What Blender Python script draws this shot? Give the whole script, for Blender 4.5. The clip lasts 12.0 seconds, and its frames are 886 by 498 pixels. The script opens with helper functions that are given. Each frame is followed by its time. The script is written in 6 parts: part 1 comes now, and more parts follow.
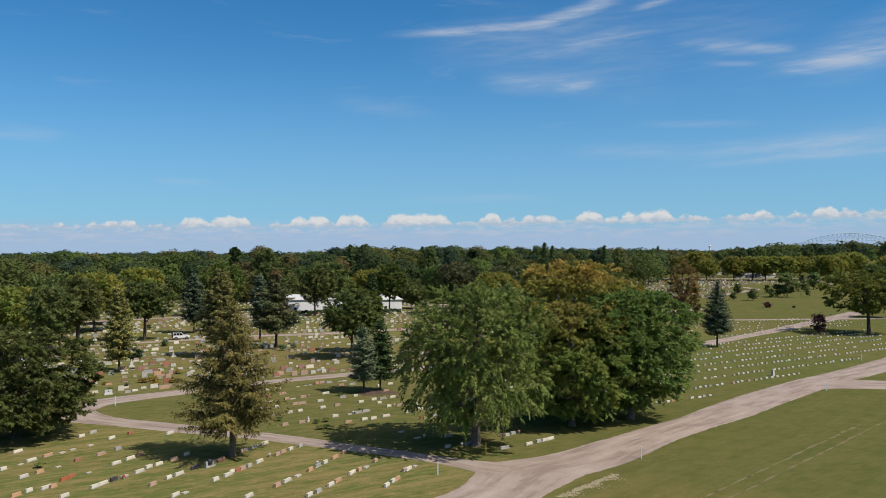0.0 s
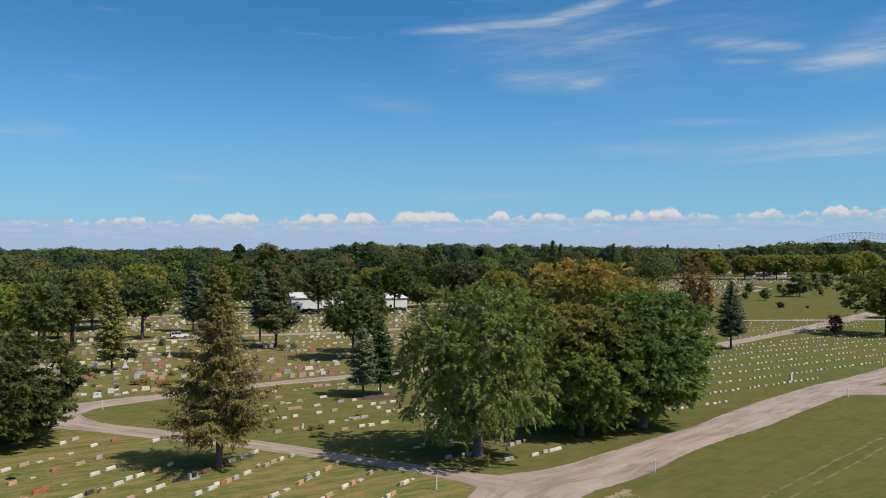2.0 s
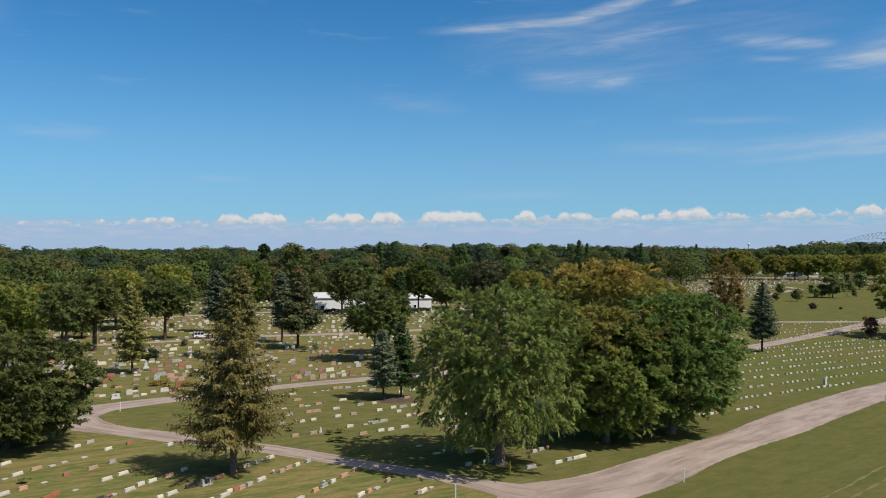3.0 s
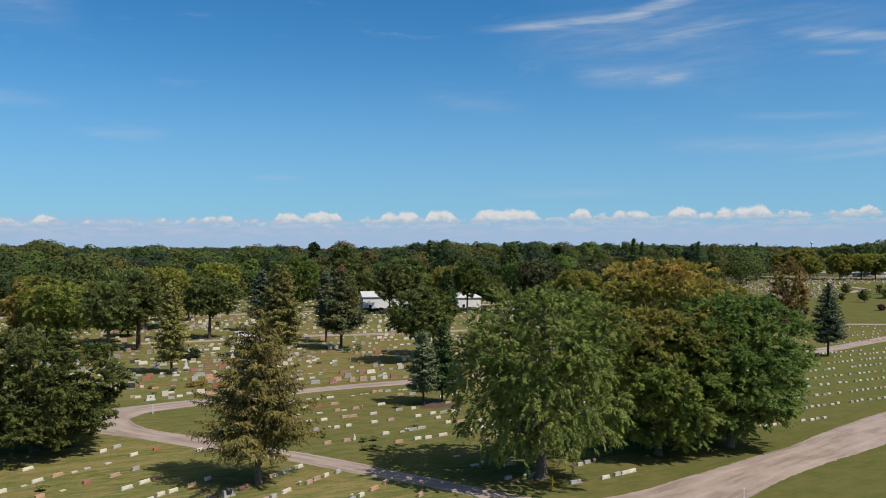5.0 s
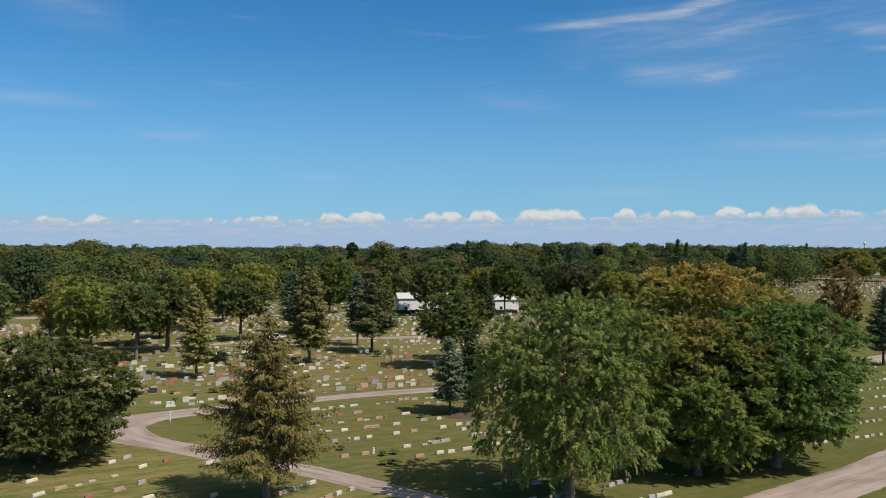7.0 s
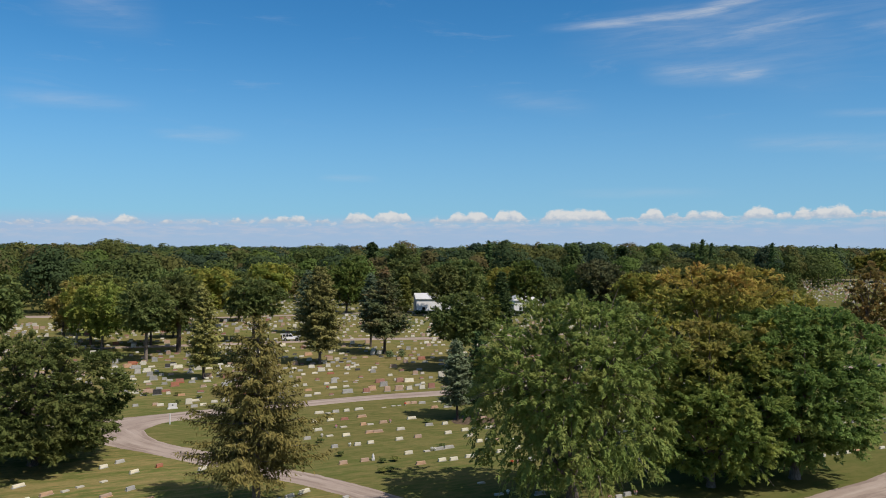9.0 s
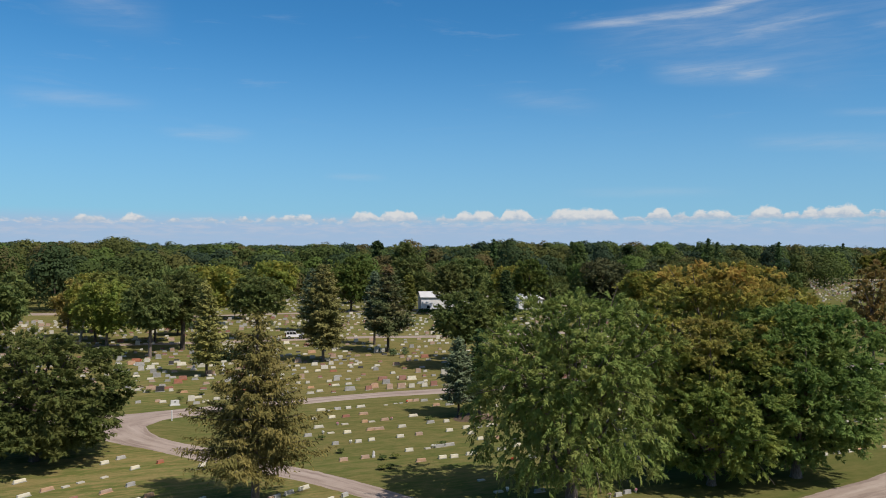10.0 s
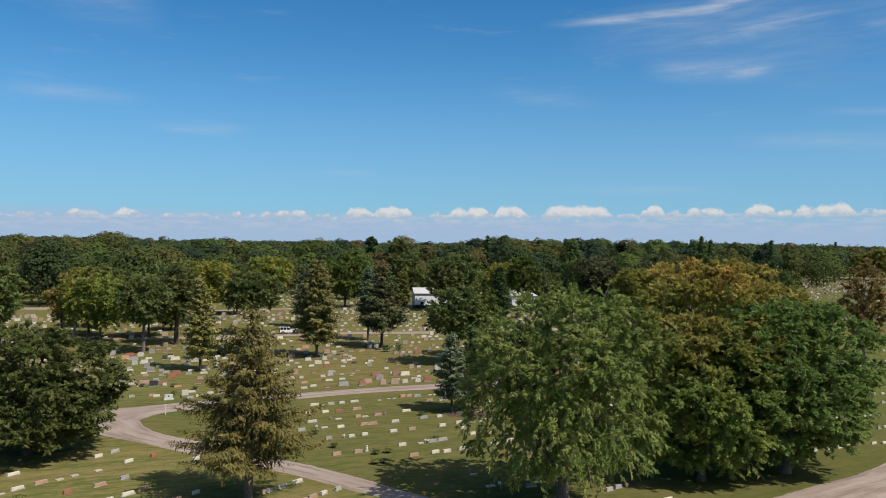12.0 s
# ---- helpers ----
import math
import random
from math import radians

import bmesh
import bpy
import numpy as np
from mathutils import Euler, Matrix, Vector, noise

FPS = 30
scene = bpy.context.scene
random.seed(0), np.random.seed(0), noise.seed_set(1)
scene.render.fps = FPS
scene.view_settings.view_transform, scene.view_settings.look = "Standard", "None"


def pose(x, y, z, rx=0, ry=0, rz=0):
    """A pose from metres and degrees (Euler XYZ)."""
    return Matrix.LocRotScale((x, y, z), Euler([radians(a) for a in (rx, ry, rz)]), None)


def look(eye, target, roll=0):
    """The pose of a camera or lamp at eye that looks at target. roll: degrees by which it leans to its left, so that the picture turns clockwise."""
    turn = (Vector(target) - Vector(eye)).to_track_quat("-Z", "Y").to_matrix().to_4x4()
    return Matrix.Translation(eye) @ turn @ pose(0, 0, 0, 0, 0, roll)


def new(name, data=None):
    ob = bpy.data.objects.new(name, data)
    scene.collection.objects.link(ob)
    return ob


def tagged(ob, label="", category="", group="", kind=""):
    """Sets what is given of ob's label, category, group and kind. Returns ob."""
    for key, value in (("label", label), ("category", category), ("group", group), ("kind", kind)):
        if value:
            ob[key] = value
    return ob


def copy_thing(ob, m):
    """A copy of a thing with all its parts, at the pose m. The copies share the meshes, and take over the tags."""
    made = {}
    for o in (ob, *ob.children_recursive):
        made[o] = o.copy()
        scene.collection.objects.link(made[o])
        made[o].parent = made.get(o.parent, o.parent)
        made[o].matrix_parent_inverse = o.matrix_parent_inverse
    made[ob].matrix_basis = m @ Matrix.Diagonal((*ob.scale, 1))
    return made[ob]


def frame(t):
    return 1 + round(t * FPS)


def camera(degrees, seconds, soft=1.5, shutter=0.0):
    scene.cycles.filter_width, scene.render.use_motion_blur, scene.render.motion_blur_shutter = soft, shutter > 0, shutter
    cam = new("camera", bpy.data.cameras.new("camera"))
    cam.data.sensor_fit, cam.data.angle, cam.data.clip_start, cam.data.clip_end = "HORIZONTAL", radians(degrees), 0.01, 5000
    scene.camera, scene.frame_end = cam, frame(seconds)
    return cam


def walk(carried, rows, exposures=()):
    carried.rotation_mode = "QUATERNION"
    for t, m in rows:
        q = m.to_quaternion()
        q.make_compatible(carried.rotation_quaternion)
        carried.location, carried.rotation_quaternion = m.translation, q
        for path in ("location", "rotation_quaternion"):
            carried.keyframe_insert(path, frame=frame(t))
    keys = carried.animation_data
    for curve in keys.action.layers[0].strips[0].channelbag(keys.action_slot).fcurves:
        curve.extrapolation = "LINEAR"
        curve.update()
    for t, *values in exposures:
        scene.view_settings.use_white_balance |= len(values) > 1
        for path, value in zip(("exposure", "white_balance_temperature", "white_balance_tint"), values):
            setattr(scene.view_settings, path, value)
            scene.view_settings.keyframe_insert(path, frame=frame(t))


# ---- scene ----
cam = camera(55.6, 12.0, soft=0.95)
PATH = [
    (0, (-1.449, -15.467, 22.718), (-1.841, -13.505, 22.724), 0.0),
    (0.1, (-1.498, -15.189, 22.717), (-1.866, -13.223, 22.722), 0.02),
    (0.2, (-1.548, -14.91, 22.715), (-1.9, -12.941, 22.72), 0.04),
    (0.3, (-1.597, -14.632, 22.714), (-1.939, -12.661, 22.718), 0.06),
    (0.5, (-1.696, -14.075, 22.711), (-2.028, -12.103, 22.714), 0.1),
    (1, (-1.825, -12.585, 22.702), (-2.172, -10.615, 22.704), 0.14),
    (1.5, (-1.883, -11.143, 22.802), (-2.26, -9.179, 22.802), 0.17),
    (2, (-1.834, -9.544, 22.813), (-2.245, -7.587, 22.813), 0.19),
    (2.5, (-1.828, -8.134, 22.889), (-2.266, -6.182, 22.888), 0.22),
    (3, (-1.786, -6.624, 22.876), (-2.258, -4.681, 22.875), 0.2),
    (5, (-1.591, -0.574, 22.84), (-2.187, 1.336, 22.835), 0.21),
    (5.5, (-1.486, 0.868, 23.075), (-2.108, 2.768, 23.068), 0.2),
    (6, (-1.446, 2.466, 23.14), (-2.094, 4.358, 23.134), 0.25),
    (6.5, (-1.259, 4.015, 23.165), (-1.93, 5.899, 23.159), 0.24),
    (7, (-1.185, 5.268, 23.244), (-1.878, 7.144, 23.238), 0.31),
    (7.5, (-1.137, 6.894, 23.33), (-1.852, 8.762, 23.326), 0.36),
    (9.5, (0.229, 9.688, 23.104), (-0.529, 11.539, 23.096), 0.49),
    (10, (0.441, 9.764, 23.017), (-0.323, 11.612, 23.008), 0.54),
    (10.5, (0.681, 9.582, 22.995), (-0.072, 11.435, 22.985), 0.62),
    (11, (0.743, 9.4, 22.988), (-0.01, 11.253, 22.976), 0.72),
    (11.5, (0.663, 9.436, 22.919), (-0.09, 11.289, 22.905), 0.79),
    (12, (0.62, 9.37, 22.939), (-0.131, 11.224, 22.922), 0.85),
]
walk(cam, [(t, look(eye, target, roll)) for t, eye, target, roll in PATH], [(0, 0.45), (12, 0.45)])

# ---------------------------------------------------------------- sun, sky
SUN_ELEV, SUN_AZ = radians(51.5), radians(102.5)
sun_from = Vector((math.sin(SUN_AZ) * math.cos(SUN_ELEV), math.cos(SUN_AZ) * math.cos(SUN_ELEV), math.sin(SUN_ELEV)))
sun_data = bpy.data.lights.new("sun", "SUN")
sun_data.energy, sun_data.angle, sun_data.color = 3.55, radians(0.53), (1.0, 0.922, 0.85)
sun = new("sun", sun_data)
sun.matrix_world = look(sun_from * 200, (0, 0, 0))

world = bpy.data.worlds.new("sky")
scene.world = world
world.use_nodes = True


class Nodes:
    """Short hand for building a node tree."""

    def __init__(self, tree):
        self.tree = tree

    def node(self, kind):
        return self.tree.nodes.new(kind)

    def put(self, value, socket):
        if isinstance(value, bpy.types.NodeSocket):
            self.tree.links.new(value, socket)
        elif value is not None:
            socket.default_value = value

    def math(self, op, a, b=None, c=None, clamp=False):
        n = self.node("ShaderNodeMath")
        n.operation, n.use_clamp = op, clamp
        for value, socket in zip((a, b, c), n.inputs):
            self.put(value, socket)
        return n.outputs[0]

    def range(self, value, a, b, c=0.0, d=1.0, smooth=True):
        n = self.node("ShaderNodeMapRange")
        n.interpolation_type = "SMOOTHSTEP" if smooth else "LINEAR"
        for v, socket in zip((value, a, b, c, d), n.inputs):
            self.put(v, socket)
        return n.outputs[0]

    def noise(self, vector, scale, detail=4.0, rough=0.55, distort=0.0):
        n = self.node("ShaderNodeTexNoise")
        self.put(vector, n.inputs["Vector"])
        n.inputs["Scale"].default_value, n.inputs["Detail"].default_value = scale, detail
        n.inputs["Roughness"].default_value, n.inputs["Distortion"].default_value = rough, distort
        return n.outputs["Fac"]

    def mix(self, fac, a, b, blend="MIX"):
        n = self.node("ShaderNodeMix")
        n.data_type, n.blend_type = "RGBA", blend
        self.put(fac, n.inputs[0])
        self.put((*a, 1) if isinstance(a, tuple) and len(a) == 3 else a, n.inputs[6])
        self.put((*b, 1) if isinstance(b, tuple) and len(b) == 3 else b, n.inputs[7])
        return n.outputs[2]

    def ramp(self, fac, stops, mode="LINEAR"):
        n = self.node("ShaderNodeValToRGB")
        n.color_ramp.interpolation = mode
        self.put(fac, n.inputs[0])
        n.color_ramp.elements.remove(n.color_ramp.elements[1])
        for i, (p, c) in enumerate(stops):
            e = n.color_ramp.elements.new(p) if i else n.color_ramp.elements[0]
            if not i:
                e.position = p
            e.color = (*c, 1) if isinstance(c, tuple) else (c, c, c, 1)
        return n.outputs[0]

    def combine(self, x, y, z=0.0):
        n = self.node("ShaderNodeCombineXYZ")
        for v, socket in zip((x, y, z), n.inputs):
            self.put(v, socket)
        return n.outputs[0]


def build_sky():
    """Clear blue sky, thin cirrus high up, and a bank of small cumulus low along the horizon."""
    tree = world.node_tree
    tree.nodes.clear()
    k = Nodes(tree)
    sky = k.node("ShaderNodeTexSky")
    sky.sky_type, sky.sun_disc, sky.sun_elevation, sky.sun_rotation = "NISHITA", False, SUN_ELEV, SUN_AZ
    sky.altitude, sky.air_density, sky.dust_density, sky.ozone_density = 200.0, 1.0, 0.0, 4.0
    way = k.node("ShaderNodeTexCoord").outputs["Generated"]
    split = k.node("ShaderNodeSeparateXYZ")
    k.put(way, split.inputs[0])
    az = k.math("DEGREES", k.math("ARCTAN2", split.outputs[0], split.outputs[1]))
    el = k.math("DEGREES", k.math("ARCSINE", split.outputs[2]))
    # cirrus: long soft streaks, in degrees of azimuth and elevation
    streak = k.noise(k.combine(k.math("MULTIPLY", az, 0.10), k.math("MULTIPLY", el, 0.62)), 1.3, 6, 0.62, 0.7)
    bend = k.math("MULTIPLY", k.math("SUBTRACT", k.noise(k.combine(k.math("MULTIPLY", az, 0.12), el), 0.5, 3), 0.5), 0.35)
    el_b = k.math("ADD", el, bend)
    cirrus = None
    high_streaks = ((-14.53, 14.48, -3.79, 15.1, 0.16, 0.7), (-5.69, 14.94, 0.88, 16.54, 0.24, 0.85), (-12.22, 14.47, -0.04, 14.98, 0.45, 0.22),
            (1.43, 15.75, 4.15, 16.26, 0.12, 0.45), (-5.12, 13.16, 2.53, 14.42, 0.32, 0.42), (-13.76, 13.26, -3.04, 13.68, 0.7, 0.13),
            (-8.37, 11.38, -0.79, 10.99, 0.42, 0.46), (-3.6, 10.89, -0.97, 11.1, 0.14, 0.42), (4.33, 13.4, 11.2, 12.54, 0.26, 0.42),
            (8.18, 12.92, 11.37, 12.56, 0.15, 0.45), (5.75, 12.15, 9.54, 11.82, 0.1, 0.34), (10.21, 11.6, 18.63, 11.99, 0.38, 0.62),
            (12.5, 11.61, 19.77, 13.49, 1.0, 0.4), (10.54, 11.43, 12.83, 11.04, 0.1, 0.25))
    low_streaks = ((-2.47, 6.73, 4.51, 6.63, 0.3, 0.34), (3.61, 6.29, 17.46, 6.93, 0.34, 0.42), (5.04, 5.59, 18.63, 6.26, 0.16, 0.36),
            (10.54, 6.55, 21.98, 7.0, 0.7, 0.26), (2.16, 8.36, 9.2, 8.13, 0.14, 0.24), (-19.11, 10.18, -11.84, 9.15, 0.4, 0.16),
            (-3.04, 15.47, 14.41, 13.17, 2.2, 0.14), (-9.91, 14.54, 3.61, 11.6, 1.6, 0.16), (-13.76, 3.59, -3.79, 3.64, 0.2, 0.2),
            (-30.3, 4.52, -26.5, 4.52, 0.14, 0.28), (-39.0, 7.48, -35.2, 7.20, 0.2, 0.2), (-49.9, 8.92, -42.0, 8.82, 0.3, 0.30), (-41.0, 7.10, -36.1, 6.91, 0.2, 0.3), (-47.9, 15.22, -41.0, 14.36, 0.9, 0.25))
    for a0, e0, a1, e1, width, strength in high_streaks + low_streaks:
        ca, ce, slope = (a0 + a1) / 2, (e0 + e1) / 2, (e1 - e0) / (a1 - a0)
        off = k.math("SUBTRACT", k.math("SUBTRACT", el_b, ce), k.math("MULTIPLY", k.math("SUBTRACT", az, ca), slope))
        across = k.range(k.math("ABSOLUTE", off), 0.0, width * 2.5, 1.0, 0.0)
        along = k.range(k.math("ABSOLUTE", k.math("SUBTRACT", az, ca)), (a1 - a0) * 0.10, (a1 - a0) * 0.66, strength, 0.0)
        one = k.math("MULTIPLY", across, along)
        cirrus = one if cirrus is None else k.math("ADD", cirrus, one)
    fibre = k.noise(k.combine(k.math("MULTIPLY_ADD", el, 0.35, k.math("MULTIPLY", az, 0.22)), k.math("MULTIPLY_ADD", az, -0.20, k.math("MULTIPLY", el, 2.4)), 4.0), 1.2, 5, 0.65, 0.5)
    cirrus = k.math("MULTIPLY", k.math("MULTIPLY", cirrus, k.range(fibre, 0.30, 0.66, 0.50, 1.08)), k.range(streak, 0.28, 0.68, 0.45, 1.0), clamp=True)
    # faint streaks over the rest of the sky, out of view too
    veil = k.math("MULTIPLY", k.range(streak, 0.56, 0.80), k.range(el, 4.0, 14.0, 0.0, 0.2))
    cirrus = k.math("MAXIMUM", cirrus, veil)
    # cumulus bank: height of the tops along the azimuth
    spot = k.range(az, -60.0, 30.0, 0.0, 1.0, smooth=False)

    def bank(lumps):
        stops = []
        for a, b, h in lumps:
            w = min(0.35, (b - a) * 0.2)
            stops += [((a - 0.30 + 60) / 90, 0.0), ((a + w + 60) / 90, h * 1.05), ((b - w + 60) / 90, h), ((b + 0.30 + 60) / 90, 0.0)]
        return k.ramp(spot, stops)
    tops = k.math("MAXIMUM", k.math("MAXIMUM", bank(((-49.1, -48.0, 0.25), (-38.25, -37.51, 0.34), (-28.7, -26.79, 0.62), (-18.51, -16.45, 0.73), (-7.3, -6.15, 0.46), (0.7, 3.97, 0.76), (11.14, 12.18, 0.38), (19.7, 22.5, 0.8))),
                                    bank(((-46.4, -44.4, 0.48), (-36.48, -35.3, 0.34), (-26.79, -24.18, 0.74), (-15.3, -10.84, 0.72), (-6.0, -3.34, 0.55), (4.33, 6.24, 0.37), (12.44, 13.94, 0.7), (23.5, 27, 0.7)))),
                  k.math("MAXIMUM", bank(((-43.3, -41.7, 0.5), (-34.33, -31.22, 0.44), (-22.85, -21.74, 0.37), (-10.38, -8.91, 0.23), (-2.43, -0.49, 0.73), (7.29, 8.18, 0.38), (13.94, 15.1, 0.51))),
                         bank(((-40.6, -39.9, 0.3), (-30.64, -29.61, 0.3), (-21.74, -18.66, 0.66), (-8.84, -7.3, 0.69), (-0.49, 0.62, 0.37), (8.18, 10.14, 0.57), (15.34, 17.46, 0.48)))))

    def domes(scale, shift):
        cell = k.node("ShaderNodeTexVoronoi")
        cell.voronoi_dimensions = "1D"
        cell.inputs["Scale"].default_value = scale
        k.put(k.math("ADD", az, shift), cell.inputs["W"])
        d = k.math("MULTIPLY", cell.outputs["Distance"], 1.5)
        return k.math("SUBTRACT", 1.0, k.math("MULTIPLY", d, d), clamp=True)
    lump = k.math("ADD", k.math("MULTIPLY", domes(0.42, 3.0), 0.6), k.math("MULTIPLY", domes(0.95, 7.0), 0.4))
    puff = k.noise(k.combine(k.math("MULTIPLY", az, 1.5), k.math("MULTIPLY", el, 2.2), 3.0), 1.0, 6, 0.62)
    base = k.math("MULTIPLY_ADD", az, 0.0135, 1.93)
    up = k.math("SUBTRACT", el, base)
    height = k.math("MULTIPLY", tops, k.range(lump, 0.10, 0.9, 0.70, 1.12, smooth=False))
    rough = k.math("MULTIPLY", k.math("SUBTRACT", puff, 0.5), 0.75)
    inside = k.math("MULTIPLY", k.range(k.math("SUBTRACT", k.math("ADD", height, rough), up), -0.03, 0.20), k.range(k.math("ADD", up, k.math("MULTIPLY", puff, 0.45)), 0.02, 0.42))
    inside = k.math("MULTIPLY", inside, k.range(tops, 0.02, 0.25))
    shade = k.range(k.math("ADD", up, k.math("MULTIPLY", k.math("SUBTRACT", puff, 0.5), 1.3)), -0.05, 0.50)
    # a broken grey band under and between the puffs
    band = k.math("MULTIPLY", k.range(k.noise(k.combine(k.math("MULTIPLY", az, 0.55), k.math("MULTIPLY", el, 2.6), 9.0), 1.0, 5, 0.6), 0.42, 0.64, 0.0, 0.55),
                  k.math("MULTIPLY", k.range(up, 0.35, -0.05), k.range(up, -1.3, -0.5)))
    tiny = k.math("MULTIPLY", k.range(k.noise(k.combine(k.math("MULTIPLY", az, 1.1), k.math("MULTIPLY", el, 2.6), 15.0), 1.0, 5, 0.6), 0.52, 0.66, 0.0, 0.6),
                  k.math("MULTIPLY", k.range(up, 0.32, 0.12), k.range(up, -0.45, -0.05)))
    # pale layer low on the horizon
    low = k.math("MULTIPLY", k.range(el, 2.2, 0.2), k.range(k.noise(k.combine(k.math("MULTIPLY", az, 0.35), k.math("MULTIPLY", el, 3.0)), 1.5, 4), 0.45, 0.7, 0.0, 0.35))
    tone = k.mix(1.0, sky.outputs[0], (0.37, 1.02, 1.38), "MULTIPLY")
    haze = k.range(el, 20.0, 0.0, 0.0, 0.80)
    tone = k.mix(k.math("MULTIPLY", haze, haze), tone, (4.0, 6.3, 9.2))
    tone = k.mix(k.range(el, 2.3, 1.0, 0.0, 0.85), tone, (4.7, 6.2, 8.7))
    near = k.node("ShaderNodeVectorMath")
    near.operation = "DOT_PRODUCT"
    k.put(way, near.inputs[0])
    near.inputs[1].default_value = sun_from
    tone = k.mix(k.range(near.outputs["Value"], 0.48, 1.0, 0.0, 0.65), tone, (11.0, 10.4, 10.2))
    col = k.mix(k.math("MULTIPLY", cirrus, 0.75), tone, (7.6, 8.0, 8.6))
    col = k.mix(low, col, (5.2, 6.4, 8.5))
    col = k.mix(band, col, (6.3, 7.0, 8.4))
    col = k.mix(tiny, col, (7.9, 8.1, 8.6))
    col = k.mix(k.math("MULTIPLY", inside, 0.92), col, k.mix(shade, (5.6, 6.5, 7.8), (9.2, 9.15, 9.1)))
    back = k.node("ShaderNodeBackground")
    k.put(col, back.inputs[0])
    back.inputs[1].default_value = 0.056
    k.tree.links.new(back.outputs[0], k.node("ShaderNodeOutputWorld").inputs[0])


build_sky()


# ---------------------------------------------------------------- materials
def material(name, rough=0.8):
    m = bpy.data.materials.new(name)
    m.use_nodes = True
    k = Nodes(m.node_tree)
    shader = m.node_tree.nodes["Principled BSDF"]
    shader.inputs["Roughness"].default_value = rough
    shader.inputs["Specular IOR Level"].default_value = 0.25
    return m, k, shader


def bump(k, shader, height, strength, distance):
    b = k.node("ShaderNodeBump")
    b.inputs["Strength"].default_value, b.inputs["Distance"].default_value = strength, distance
    k.put(height, b.inputs["Height"])
    k.put(b.outputs[0], shader.inputs["Normal"])


def place(k):
    return k.node("ShaderNodeNewGeometry").outputs["Position"]


def grass_material():
    m, k, s = material("mown_grass", 0.9)
    p = place(k)
    big, mid, fine = k.noise(p, 0.022, 4), k.noise(p, 0.22, 5, 0.6), k.noise(p, 2.6, 5, 0.7)
    spot = k.node("ShaderNodeSeparateXYZ")
    k.put(p, spot.inputs[0])

    def lines(angle, across, along):
        """Coordinates stretched along a direction in the plan."""
        c, d = math.cos(radians(angle)), math.sin(radians(angle))
        x, y = spot.outputs[0], spot.outputs[1]
        return k.combine(k.math("SUBTRACT", k.math("MULTIPLY", y, c * across), k.math("MULTIPLY", x, d * across)), k.math("ADD", k.math("MULTIPLY", x, c * along), k.math("MULTIPLY", y, d * along)))
    swath = k.noise(lines(46.5, 0.6, 0.05), 1.0, 4, 0.6)
    here = k.range(spot.outputs[0], -2.0, -24.0, 0.25, 1.05)
    dry = k.math("MAXIMUM", k.range(spot.outputs[0], 2.0, -20.0, 0.20, 1.0), k.range(spot.outputs[1], 120.0, 220.0, 0.0, 0.5))
    col = k.mix(k.range(big, 0.42, 0.58), (0.098, 0.119, 0.033), (0.145, 0.121, 0.044))
    col = k.mix(k.math("MULTIPLY", k.range(mid, 0.42, 0.72), k.math("MULTIPLY", dry, 0.8)), col, (0.182, 0.138, 0.056))
    swath = k.math("ADD", 0.5, k.math("MULTIPLY", k.math("SUBTRACT", swath, 0.5), here))
    col = k.mix(k.math("MULTIPLY", k.range(swath, 0.46, 0.66), 0.75), col, (0.212, 0.167, 0.069))
    col = k.mix(k.math("MULTIPLY", k.range(swath, 0.50, 0.30), 0.5), col, (0.079, 0.091, 0.023))
    tuft = k.noise(lines(46.5, 1.5, 0.42), 1.0, 5, 0.7)
    col = k.mix(k.math("MULTIPLY", k.range(tuft, 0.46, 0.66), k.math("MULTIPLY", dry, 0.85)), col, (0.226, 0.166, 0.069))
    col = k.mix(k.math("MULTIPLY", k.range(tuft, 0.48, 0.30), 0.75), col, (0.076, 0.088, 0.024))
    col = k.mix(k.math("MULTIPLY", k.range(fine, 0.35, 0.75), 0.40), col, (0.086, 0.080, 0.028))
    # the open lawn east of the drive is greener, mown along the drive
    mown = k.noise(lines(58.0, 0.55, 0.03), 1.0, 5, 0.65)
    lawn = k.mix(k.range(mown, 0.36, 0.66), (0.090, 0.088, 0.026), (0.140, 0.116, 0.042))
    lawn = k.mix(k.math("MULTIPLY", k.range(k.noise(p, 3.0, 4, 0.7), 0.4, 0.7), 0.45), lawn, (0.064, 0.066, 0.019))
    lawn = k.mix(k.math("MULTIPLY", k.range(k.noise(p, 0.35, 5, 0.65), 0.45, 0.7), 0.6), lawn, (0.150, 0.122, 0.046))
    lawn = k.mix(k.math("MULTIPLY", k.range(k.noise(p, 1.1, 4, 0.7), 0.52, 0.7), 0.5), lawn, (0.066, 0.078, 0.021))
    here = k.math("MULTIPLY", k.range(dry, 0.2, 0.9, 0.75, 0.0), k.range(spot.outputs[1], 165.0, 120.0))
    col = k.mix(here, col, lawn)
    col = k.mix(k.math("MULTIPLY", k.range(spot.outputs[1], 210.0, 290.0), 0.65), col, k.mix(k.range(mid, 0.35, 0.7), (0.074, 0.083, 0.026), (0.108, 0.098, 0.036)))
    # the sections north of the branch drive are greener
    north = k.range(k.math("MULTIPLY_ADD", spot.outputs[0], 0.25, spot.outputs[1]), 66.0, 75.0)
    old = k.range(k.math("MULTIPLY_ADD", spot.outputs[1], 0.70, k.math("MULTIPLY", spot.outputs[0], -0.714)), 124.0, 142.0, 0.58, 0.20)
